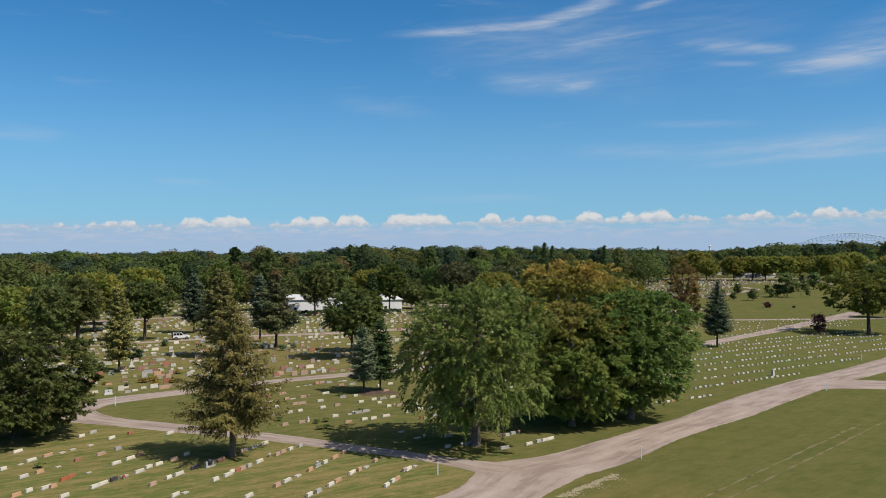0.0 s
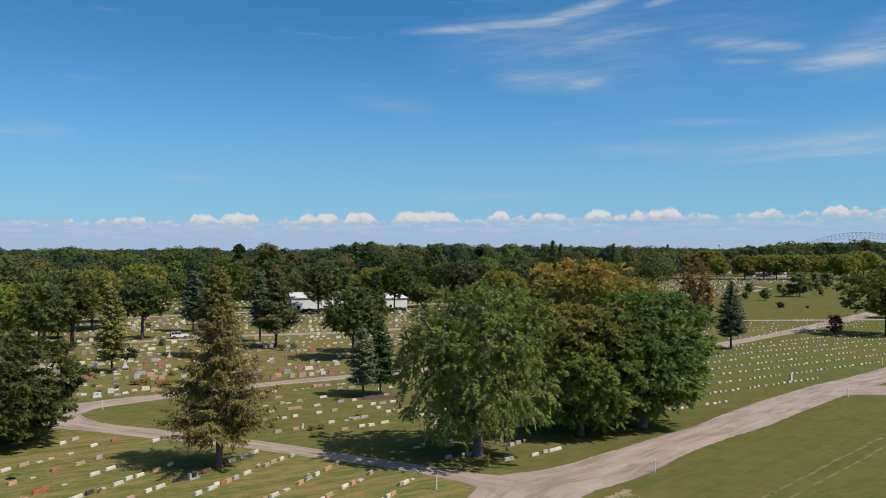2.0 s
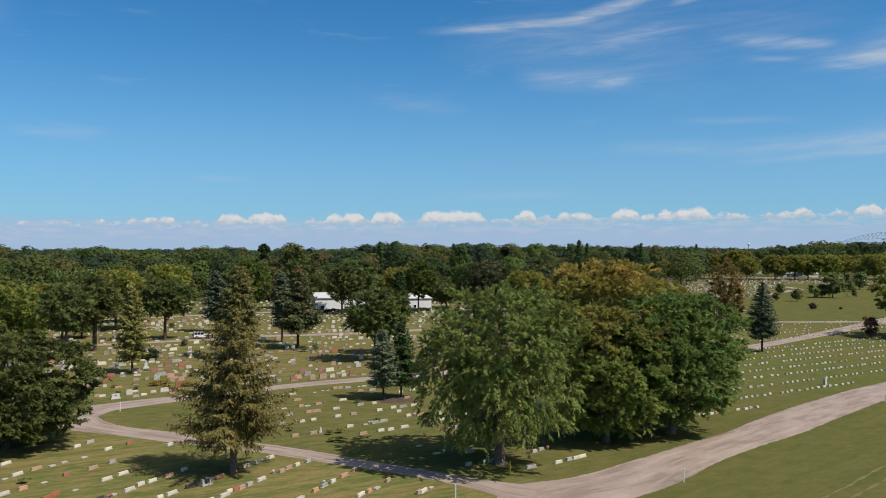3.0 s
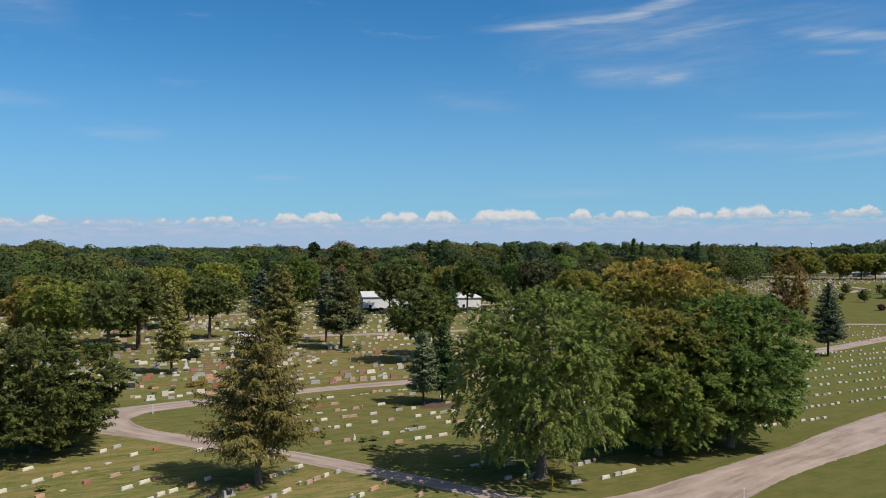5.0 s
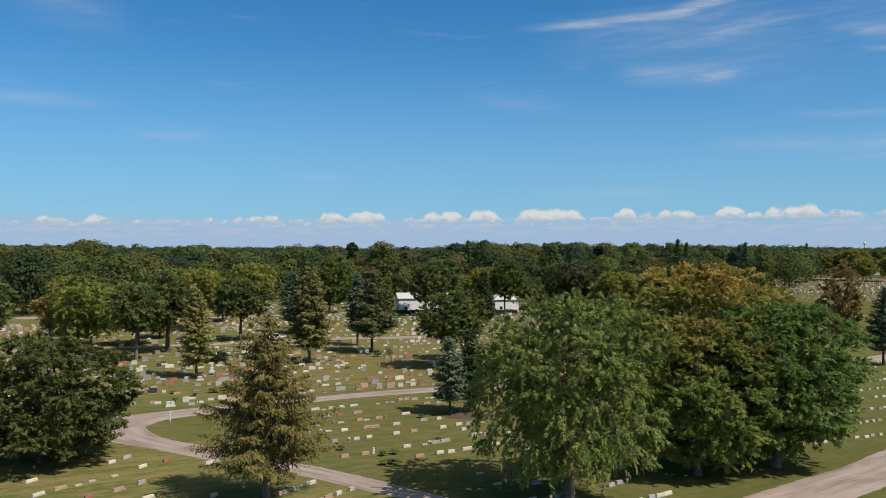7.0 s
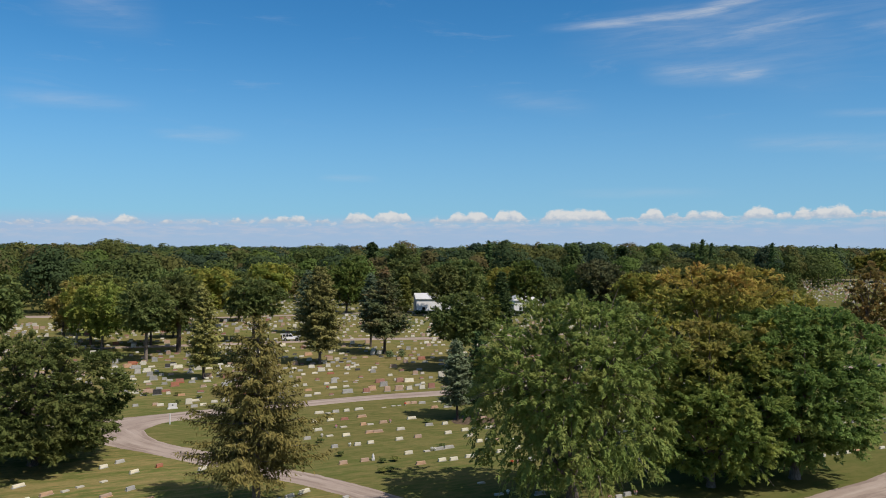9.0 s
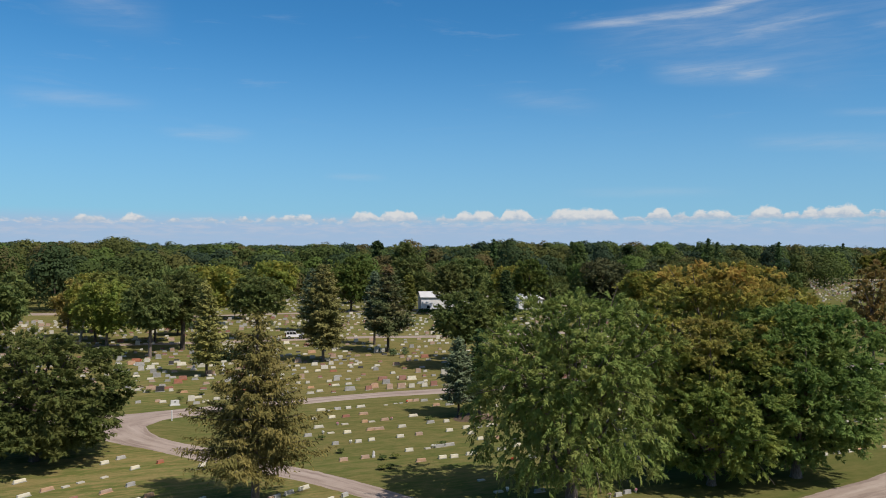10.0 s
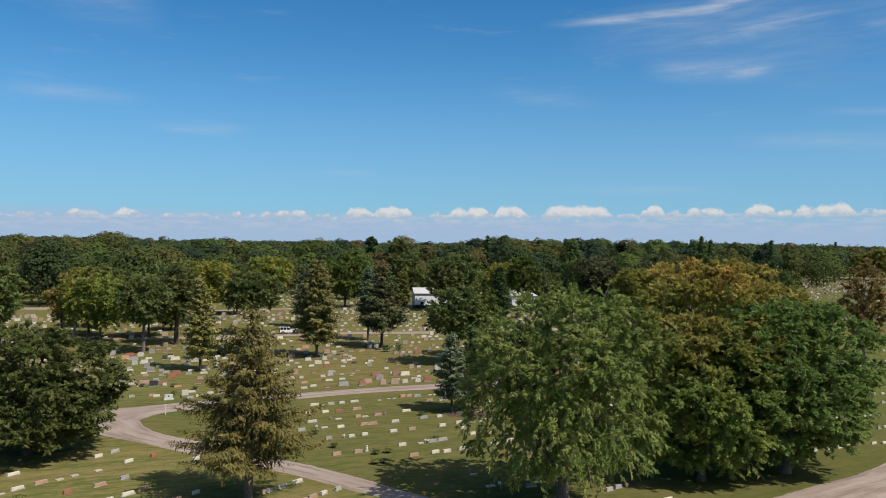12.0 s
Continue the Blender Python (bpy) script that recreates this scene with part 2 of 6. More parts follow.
    col = k.mix(k.math("MULTIPLY", north, old), col, k.mix(k.range(k.math("ADD", k.math("MULTIPLY", tuft, 0.6), k.math("MULTIPLY", mid, 0.4)), 0.38, 0.62), (0.062, 0.080, 0.022), (0.104, 0.100, 0.035)))
    k.put(k.mix(1.0, col, (1.11, 1.12, 1.12), "MULTIPLY"), s.inputs["Base Color"])
    s.inputs["Specular IOR Level"].default_value = 0.0
    bump(k, s, k.math("ADD", fine, k.noise(p, 9.0, 3)), 0.6, 0.08)
    return m


def gravel_material():
    """Pale gravel, finer and lighter in the wheel tracks, rusty and darker in streaks between."""
    m, k, s = material("pale_gravel", 0.9)
    p = place(k)
    uv = k.node("ShaderNodeUVMap")
    uv.uv_map = "run"
    lay = k.node("ShaderNodeSeparateXYZ")
    k.put(uv.outputs[0], lay.inputs[0])
    big, mid, fine = k.noise(p, 0.16, 5, 0.6, 0.4), k.noise(p, 1.1, 5, 0.65), k.noise(p, 14.0, 3, 0.7)
    streak = k.noise(k.combine(k.math("MULTIPLY", lay.outputs[0], 1.1), k.math("MULTIPLY", lay.outputs[1], 0.09)), 1.0, 5, 0.62)
    col = k.mix(k.range(big, 0.38, 0.66), (0.293, 0.235, 0.193), (0.244, 0.190, 0.154))
    col = k.mix(k.math("MULTIPLY", k.range(streak, 0.47, 0.64), 0.90), col, (0.175, 0.129, 0.103))
    col = k.mix(k.math("MULTIPLY", k.range(streak, 0.46, 0.32), 0.75), col, (0.345, 0.287, 0.239))
    col = k.mix(k.math("MULTIPLY", k.range(mid, 0.5, 0.78), 0.4), col, (0.189, 0.142, 0.116))
    col = k.mix(k.math("MULTIPLY", k.range(fine, 0.3, 0.7), 0.25), col, (0.381, 0.321, 0.263))
    k.put(k.mix(1.0, col, (1.10, 1.10, 1.10), "MULTIPLY"), s.inputs["Base Color"])
    s.inputs["Specular IOR Level"].default_value = 0.05
    bump(k, s, fine, 0.5, 0.02)
    return m


def bark_material(name, a, b):
    m, k, s = material(name, 0.9)
    p = k.node("ShaderNodeTexCoord").outputs["Object"]
    stretch = k.node("ShaderNodeMapping")
    stretch.inputs["Scale"].default_value = (6, 6, 1.2)
    k.put(p, stretch.inputs[0])
    f = k.noise(stretch.outputs[0], 2.0, 5, 0.65)
    k.put(k.mix(k.range(f, 0.35, 0.7), a, b), s.inputs["Base Color"])
    bump(k, s, f, 0.8, 0.04)
    return m


def leaf_material(name, a, b, c, through_light=0.28, patch=0.25, top=None):
    """Leaves between the colours a and b leaf by leaf, with patches of c; top: colour of the turning leaves high in the crown."""
    m, k, s = material(name, 0.7)
    s.inputs["Specular IOR Level"].default_value = 0.06
    geo = k.node("ShaderNodeNewGeometry")
    obj = k.node("ShaderNodeTexCoord").outputs["Object"]
    one = k.node("ShaderNodeObjectInfo").outputs["Random"]
    col = k.mix(geo.outputs["Random Per Island"], a, b)
    spots = k.range(k.noise(obj, patch, 3, 0.6), 0.42, 0.66)
    col = k.mix(k.math("MULTIPLY", spots, 0.75), col, c)
    if top:
        z = k.node("ShaderNodeSeparateXYZ")
        k.put(obj, z.inputs[0])
        low, high, turned, other = top
        turn = k.range(k.math("ADD", z.outputs[2], k.math("MULTIPLY", k.math("SUBTRACT", k.noise(obj, 0.28, 3), 0.5), 16.0)), low, high)
        col = k.mix(turn, col, k.mix(k.range(k.math("ADD", k.noise(obj, 0.35, 3), k.math("MULTIPLY", geo.outputs["Random Per Island"], 0.3)), 0.45, 0.85), turned, other))
    hue = k.node("ShaderNodeHueSaturation")
    k.put(k.math("MULTIPLY_ADD", one, 0.03, 0.485), hue.inputs["Hue"])
    k.put(k.math("MULTIPLY_ADD", one, 0.40, 1.20), hue.inputs["Value"])
    k.put(col, hue.inputs["Color"])
    k.put(hue.outputs[0], s.inputs["Base Color"])
    t = k.node("ShaderNodeBsdfTranslucent")
    k.put(hue.outputs[0], t.inputs[0])
    mixer = k.node("ShaderNodeMixShader")
    mixer.inputs[0].default_value = through_light
    m.node_tree.links.new(s.outputs[0], mixer.inputs[1])
    m.node_tree.links.new(t.outputs[0], mixer.inputs[2])
    m.node_tree.links.new(mixer.outputs[0], m.node_tree.nodes["Material Output"].inputs[0])
    return m


def stone_material(name, a, b, rough=0.55):
    m, k, s = material(name, rough)
    p = k.node("ShaderNodeTexCoord").outputs["Object"]
    one = k.node("ShaderNodeObjectInfo").outputs["Random"]
    geo = k.node("ShaderNodeNewGeometry").outputs["Random Per Island"]
    col = k.mix(k.range(k.noise(p, 3.0, 4), 0.3, 0.7), a, b)
    col = k.mix(k.math("MULTIPLY", k.range(k.noise(p, 40.0, 2), 0.4, 0.7), 0.3), col, tuple(v * 0.55 for v in a))
    hue = k.node("ShaderNodeHueSaturation")
    k.put(k.math("MULTIPLY_ADD", k.math("ADD", one, geo), 0.42, 1.02), hue.inputs["Value"])
    k.put(k.math("MULTIPLY_ADD", one, 0.4, 0.75), hue.inputs["Saturation"])
    k.put(col, hue.inputs["Color"])
    k.put(hue.outputs[0], s.inputs["Base Color"])
    s.inputs["Specular IOR Level"].default_value = 0.1
    return m


def plain_material(name, colour, rough=0.5, metal=0.0, vary=0.12, scale=3.0):
    m, k, s = material(name, rough)
    p = k.node("ShaderNodeTexCoord").outputs["Object"]
    col = k.mix(k.range(k.noise(p, scale, 4), 0.3, 0.7), colour, tuple(v * (1 - vary) for v in colour))
    k.put(col, s.inputs["Base Color"])
    s.inputs["Metallic"].default_value = metal
    return m


GRASS, GRAVEL = grass_material(), gravel_material()
DRY = plain_material("dry_grass", (0.175, 0.145, 0.060), 0.9, 0, 0.3, 1.5)
STRAW = plain_material("pale_straw", (0.34, 0.29, 0.17), 0.9, 0, 0.3, 1.5)
BARK = bark_material("grey_brown_bark", (0.095, 0.074, 0.058), (0.22, 0.180, 0.148))
BARK_DARK = bark_material("dark_bark", (0.049, 0.038, 0.031), (0.119, 0.091, 0.070))
LEAF_SILVER = leaf_material("silver_maple_leaves", (0.093, 0.130, 0.031), (0.150, 0.180, 0.049), (0.182, 0.186, 0.053), 0.38)
LEAF_GREEN = leaf_material("maple_leaves", (0.096, 0.170, 0.044), (0.151, 0.236, 0.065), (0.182, 0.240, 0.065), 0.48)
LEAF_TURN = leaf_material("turning_maple_leaves", (0.119, 0.160, 0.035), (0.194, 0.230, 0.050), (0.258, 0.240, 0.050), 0.40, 0.25,
                          (11.5, 24.0, (0.260, 0.229, 0.048), (0.313, 0.197, 0.055)))
LEAF_TURN_LOW = leaf_material("half_turned_leaves", (0.113, 0.177, 0.045), (0.181, 0.248, 0.063), (0.229, 0.258, 0.063), 0.48, 0.3,
                              (7.0, 16.5, (0.248, 0.245, 0.058), (0.245, 0.208, 0.058)))
LEAF_DEEP = leaf_material("deep_green_oak_leaves", (0.055, 0.073, 0.022), (0.089, 0.104, 0.030), (0.108, 0.111, 0.034), 0.34)
LEAF_OAK = leaf_material("oak_leaves", (0.063, 0.082, 0.026), (0.102, 0.117, 0.037), (0.123, 0.126, 0.042), 0.34)
LEAF_OLIVE = leaf_material("olive_leaves", (0.076, 0.094, 0.024), (0.112, 0.126, 0.033), (0.136, 0.128, 0.035), 0.36)
LEAF_LIME = leaf_material("yellow_green_leaves", (0.102, 0.133, 0.027), (0.161, 0.185, 0.041), (0.190, 0.180, 0.041), 0.36)
NEEDLE_TEAL = leaf_material("blue_green_needles", (0.052, 0.075, 0.045), (0.091, 0.113, 0.065), (0.069, 0.088, 0.050), 0.10)
LEAF_RUST = leaf_material("rust_leaves", (0.197, 0.147, 0.049), (0.266, 0.186, 0.061), (0.156, 0.156, 0.049), 0.42)
LEAF_GOLD = leaf_material("golden_shrub_leaves", (0.180, 0.135, 0.030), (0.250, 0.180, 0.040), (0.130, 0.120, 0.035), 0.3)
LEAF_RED = leaf_material("purple_leaves", (0.048, 0.019, 0.021), (0.078, 0.027, 0.027), (0.060, 0.039, 0.026), 0.15)
NEEDLE_BROWN = leaf_material("browning_spruce_needles", (0.109, 0.100, 0.030), (0.192, 0.164, 0.050), (0.088, 0.090, 0.027), 0.24, 0.35)
NEEDLE_DARK = leaf_material("dark_spruce_needles", (0.053, 0.081, 0.036), (0.105, 0.128, 0.051), (0.143, 0.117, 0.048), 0.10, 0.25, (15.0, 21.0, (0.183, 0.107, 0.046), (0.145, 0.096, 0.043)))
NEEDLE_BLUE = leaf_material("blue_spruce_needles", (0.090, 0.110, 0.061), (0.144, 0.162, 0.092), (0.078, 0.100, 0.049), 0.14)
NEEDLE_GREEN = leaf_material("green_spruce_needles", (0.030, 0.055, 0.020), (0.055, 0.085, 0.028), (0.05, 0.08, 0.03), 0.10)
NEEDLE_OLIVE = leaf_material("olive_needles", (0.140, 0.130, 0.043), (0.220, 0.194, 0.060), (0.118, 0.118, 0.042), 0.16)
NEEDLE_DUSK = leaf_material("dull_olive_needles", (0.114, 0.110, 0.038), (0.183, 0.161, 0.056), (0.099, 0.106, 0.035), 0.16)
LEAF_MID = leaf_material("muted_green_leaves", (0.060, 0.092, 0.022), (0.092, 0.126, 0.030), (0.110, 0.122, 0.030), 0.36)
NEEDLE_YEW = leaf_material("dark_yew_needles", (0.016, 0.026, 0.012), (0.026, 0.038, 0.016), (0.020, 0.030, 0.012), 0.08)
NEEDLE_LIME = leaf_material("yellow_green_needles", (0.088, 0.105, 0.024), (0.135, 0.145, 0.034), (0.100, 0.112, 0.026), 0.16)
LEAF_GROVE = leaf_material("grove_leaves", (0.066, 0.094, 0.031), (0.107, 0.134, 0.041), (0.127, 0.142, 0.043), 0.34)
LEAF_STREET = leaf_material("yellowing_green_leaves", (0.128, 0.156, 0.034), (0.197, 0.209, 0.045), (0.250, 0.203, 0.045), 0.45)
LEAF_GREY = leaf_material("grey_olive_leaves", (0.062, 0.074, 0.034), (0.092, 0.100, 0.046), (0.082, 0.080, 0.036), 0.30)
FLOWER = leaf_material("yellow_green_shrub", (0.10, 0.112, 0.03), (0.15, 0.148, 0.04), (0.08, 0.098, 0.03))

STONE = {
    "w": stone_material("pale_granite", (0.420, 0.390, 0.300), (0.340, 0.315, 0.245)),
    "g": stone_material("grey_granite", (0.252, 0.244, 0.222), (0.192, 0.185, 0.170)),
    "o": stone_material("tan_granite", (0.300, 0.196, 0.126), (0.236, 0.152, 0.100)),
    "r": stone_material("red_granite", (0.225, 0.092, 0.056), (0.176, 0.074, 0.046)),
    "d": stone_material("dark_granite", (0.033, 0.031, 0.031), (0.052, 0.048, 0.046), 0.3),
    "f": stone_material("worn_marker_stone", (0.296, 0.274, 0.222), (0.244, 0.229, 0.185)),
}
MARBLE = plain_material("white_marble", (0.56, 0.55, 0.52), 0.5, 0, 0.15, 2.0)
CONCRETE = stone_material("grey_concrete", (0.266, 0.252, 0.215), (0.207, 0.200, 0.170), 0.85)
WHITE = plain_material("white_paint", (0.70, 0.70, 0.68), 0.5)
YELLOW = plain_material("yellow_paint", (0.518, 0.348, 0.030), 0.5)
SIDING = plain_material("white_siding", (0.80, 0.79, 0.77), 0.6, 0, 0.1, 0.5)
ROOF_WHITE = plain_material("pale_metal_roof", (0.56, 0.56, 0.55), 0.45, 0.0, 0.12, 0.4)
ROOF_BROWN = plain_material("brown_shingles", (0.104, 0.074, 0.059), 0.9, 0, 0.3, 2.0)
BRICK = plain_material("tan_brick", (0.266, 0.192, 0.141), 0.85, 0, 0.2, 2.0)
GLASS = plain_material("dark_glass", (0.011, 0.013, 0.015), 0.2, 0, 0.1)
RUBBER = plain_material("tyre_rubber", (0.015, 0.015, 0.015), 0.8)
CHROME = plain_material("bare_metal", (0.407, 0.407, 0.407), 0.3, 0.9)
CAR_WHITE = plain_material("white_car_paint", (0.70, 0.70, 0.70), 0.25, 0, 0.04)
CAR_SILVER = plain_material("silver_car_paint", (0.311, 0.318, 0.333), 0.3, 0.5, 0.04)
LAMP_RED = plain_material("red_lens", (0.259, 0.015, 0.015), 0.2)
LAMP_CLEAR = plain_material("clear_lens", (0.518, 0.518, 0.503), 0.15)
STEEL_BLUE = plain_material("pale_bridge_steel", (0.62, 0.74, 0.77), 0.7, 0, 0.05, 0.01)
DECK = plain_material("bridge_deck_concrete", (0.55, 0.58, 0.60), 0.8, 0, 0.1, 0.02)


# ---------------------------------------------------------------- mesh helpers
def arrays_mesh(name, verts, faces, material_list, index=None, smooth=False):
    """A mesh from numpy arrays; faces: rows of equal length."""
    me = bpy.data.meshes.new(name)
    verts, faces = np.asarray(verts, np.float32), np.asarray(faces, np.int32)
    count, side = faces.shape
    me.vertices.add(len(verts))
    me.vertices.foreach_set("co", verts.ravel())
    me.loops.add(count * side)
    me.loops.foreach_set("vertex_index", faces.ravel())
    me.polygons.add(count)
    me.polygons.foreach_set("loop_start", np.arange(0, count * side, side, dtype=np.int32))
    if index is not None:
        me.polygons.foreach_set("material_index", np.asarray(index, np.int32))
    me.polygons.foreach_set("use_smooth", np.full(count, smooth))
    for m in material_list:
        me.materials.append(m)
    me.update(calc_edges=True)
    return me


def leaf_arrays(centre, along, normal, length, width):
    """Pointed leaves or leaf clumps, a triangle each."""
    along = along / np.maximum(np.linalg.norm(along, axis=1, keepdims=True), 1e-6)
    across = np.cross(normal, along)
    across /= np.maximum(np.linalg.norm(across, axis=1, keepdims=True), 1e-6)
    length, width = np.reshape(length, (-1, 1)), np.reshape(width, (-1, 1))
    tail = centre - along * length * 0.5
    v = np.stack([centre + along * length * 0.5, tail + across * width * 0.5, tail - across * width * 0.5], 1)
    n = len(centre)
    return v.reshape(-1, 3), np.arange(n * 3).reshape(n, 3)


def unit(v):
    return v / np.maximum(np.linalg.norm(v, axis=-1, keepdims=True), 1e-6)


def tube_arrays(points, radii, sides=6, start=0):
    """A tapered tube along points."""
    points = np.asarray(points, float)
    verts, faces = [], []
    for i, (p, r) in enumerate(zip(points, radii)):
        d = points[min(i + 1, len(points) - 1)] - points[max(i - 1, 0)]
        d = d / max(np.linalg.norm(d), 1e-6)
        a = np.cross(d, (0.0, 1.0, 0.0) if abs(d[1]) < 0.9 else (1.0, 0, 0))
        a /= np.linalg.norm(a)
        b = np.cross(d, a)
        for q in range(sides):
            w = 2 * math.pi * q / sides
            verts.append(p + r * (math.cos(w) * a + math.sin(w) * b))
    for i in range(len(points) - 1):
        for q in range(sides):
            n = (q + 1) % sides
            faces.append((start + i * sides + q, start + i * sides + n, start + (i + 1) * sides + n, start + (i + 1) * sides + q))
    return verts, faces


def tubes_mesh(name, tubes, mat, sides=6):
    verts, faces = [], []
    for points, radii in tubes:
        v, f = tube_arrays(points, radii, sides, len(verts))
        verts += v
        faces += f
    return arrays_mesh(name, verts, faces, [mat], smooth=True)


def bm_mesh(name, bm, mat):
    me = bpy.data.meshes.new(name)
    bmesh.ops.recalc_face_normals(bm, faces=bm.faces)
    bm.to_mesh(me)
    bm.free()
    me.materials.append(mat)
    return me


def part(name, me, parent, label=""):
    ob = new(name, me)
    ob.parent = parent
    return tagged(ob, label) if label else ob


def thing(name, label, category, group="", at=(0, 0, 0), turn=0.0, kind=""):
    ob = new(name)
    ob.empty_display_size = 0.2
    ob.matrix_basis = pose(*at, 0, 0, turn)
    return tagged(ob, label, category, group, kind)


def box(bm, size, at=(0, 0, 0), bevel=0.0, taper=1.0):
    """A box standing on at, its top narrowed by taper, its edges bevelled."""
    made = bmesh.ops.create_cube(bm, size=1.0)["verts"]
    for v in made:
        k = taper if v.co.z > 0 else 1.0
        v.co = Vector((v.co.x * size[0] * k + at[0], v.co.y * size[1] * k + at[1], (v.co.z + 0.5) * size[2] + at[2]))
    if bevel:
        edges = list({e for v in made for e in v.link_edges})
        bmesh.ops.bevel(bm, geom=edges, offset=bevel, segments=2, profile=0.6, affect="EDGES")
    return made


def prism(bm, outline, depth, bevel=0.0):
    """An outline in x and z, pulled out along y to both sides."""
    front = [bm.verts.new((x, -depth / 2, z)) for x, z in outline]
    rear = [bm.verts.new((x, depth / 2, z)) for x, z in outline]
    faces = [bm.faces.new(front), bm.faces.new(list(reversed(rear)))]
    n = len(outline)
    for i in range(n):
        faces.append(bm.faces.new((front[i], rear[i], rear[(i + 1) % n], front[(i + 1) % n])))
    if bevel:
        edges = list({e for f in faces[:2] for e in f.edges})
        bmesh.ops.bevel(bm, geom=edges, offset=bevel, segments=2, profile=0.6, affect="EDGES")


def cylinder(bm, r, depth, at=(0, 0, 0), axis="Z", sides=16, r2=None):
    turn = {"Z": Matrix.Identity(4), "Y": Matrix.Rotation(radians(90), 4, "X"), "X": Matrix.Rotation(radians(90), 4, "Y")}[axis]
    bmesh.ops.create_cone(bm, cap_ends=True, segments=sides, radius1=r, radius2=r if r2 is None else r2, depth=depth, matrix=Matrix.Translation(at) @ turn)


# ---------------------------------------------------------------- ground and drives
def ground_sheet():
    bm = bmesh.new()
    ring = [0, 60, 140, 300, 700, 1600, 4800]
    rows = []
    for r in ring[1:]:
        rows.append([bm.verts.new((r * math.cos(2 * math.pi * i / 48), 100 + r * math.sin(2 * math.pi * i / 48), 0)) for i in range(48)])
    mid = bm.verts.new((0, 100, 0))
    for i in range(48):
        bm.faces.new((mid, rows[0][i], rows[0][(i + 1) % 48]))
        for a, b in zip(rows, rows[1:]):
            bm.faces.new((a[i], b[i], b[(i + 1) % 48], a[(i + 1) % 48]))
    tagged(new("ground", bm_mesh("ground", bm, GRASS)), "mown cemetery lawn with dry patches and mowing stripes", "lawn", kind="structure")


ground_sheet()


def smooth_line(points, step):
    """Points along a Catmull-Rom curve, about step apart."""
    p = [np.array(q, float) for q in points]
    p = [2 * p[0] - p[1], *p, 2 * p[-1] - p[-2]]
    out = []
    for a, b, c, d in zip(p, p[1:], p[2:], p[3:]):
        n = max(2, int(np.linalg.norm(c - b) / step))
        for i in range(n):
            t = i / n
            out.append(0.5 * (2 * b + (c - a) * t + (2 * a - 5 * b + 4 * c - d) * t * t + (3 * b - a - 3 * c + d) * t ** 3))
    out.append(p[-2])
    return np.array(out)


def resample(line, n):
    s = np.r_[0, np.cumsum(np.linalg.norm(np.diff(line, axis=0), axis=1))]
    q = np.linspace(0, s[-1], n)
    return np.stack([np.interp(q, s, line[:, 0]), np.interp(q, s, line[:, 1])], 1)


ROAD_EDGES = []


def road(name, left, right, label, z, rough_edge=0.14):
    """A drive between two edge lines, with a slight crown and uneven, worn edges."""
    a, b = smooth_line(left, 0.5), smooth_line(right, 0.5)
    n = max(len(a), len(b))
    a, b = resample(a, n), resample(b, n)
    verts, faces, across = [], [], 9
    for i in range(n):
        side = (b[i] - a[i]) / max(np.linalg.norm(b[i] - a[i]), 1e-6)
        ja = rough_edge * (noise.noise((a[i][0] * 0.7, a[i][1] * 0.7, z * 90)) + 0.9 * noise.noise((a[i][0] * 2.1, a[i][1] * 2.1, 5)))
        jb = rough_edge * (noise.noise((b[i][0] * 0.7, b[i][1] * 0.7, z * 70)) + 0.9 * noise.noise((b[i][0] * 2.1, b[i][1] * 2.1, 9)))
        p, q = a[i] + side * ja, b[i] + side * jb
        ROAD_EDGES.append((p, q))
        for c in range(across):
            f = c / (across - 1)
            x, y = p * (1 - f) + q * f
            rise = z + 0.05 * math.sin(math.pi * f) + (0.012 * noise.noise((x * 0.9, y * 0.9, 2)) if 0 < f < 1 else -0.03)
            verts.append((x, y, rise))
    for i in range(n - 1):
        for c in range(across - 1):
            k = i * across + c
            faces.append((k, k + 1, k + across + 1, k + across))
    me = arrays_mesh(name, verts, faces, [GRAVEL], smooth=True)
    run = np.r_[0, np.cumsum(np.linalg.norm(np.diff((a + b) / 2, axis=0), axis=1))]
    flat = np.array([(c / (across - 1) * 5.0, run[i]) for i in range(n) for c in range(across)], np.float32)
    me.uv_layers.new(name="run").data.foreach_set("uv", flat[np.asarray(faces).ravel()].ravel())
    return tagged(new(name, me), label, "gravel drive", kind="structure")


road("road", [(-29.8, 24.1), (-21.1, 52.9), (-16.5, 62.8), (-15.5, 67.7), (-15.1, 72.3), (-13.2, 75.2), (-10.3, 77.3), (-7.1, 80.9), (-4.1, 85.7), (-0.7, 90.8), (3.0, 96.8),
              (7.6, 103.7), (12.6, 113.5), (20.0, 126.3), (30.7, 143.0), (40.2, 155.9), (56.6, 180.7), (94.3, 238.7)],
     [(-20.1, 23.9), (-10.7, 52.7), (-7.1, 63.6), (-5.9, 66.4), (-3.8, 71.0), (-0.8, 75.0), (1.7, 79.4), (6.4, 89.1), (11.4, 97.3), (17.9, 107.0),
      (23.9, 117.4), (30.8, 128.9), (36.4, 138.1), (43.1, 147.4), (49.1, 155.6), (64.6, 177.1), (103.4, 231.5)], "wide pale gravel cemetery drive with worn tracks", 0.020)
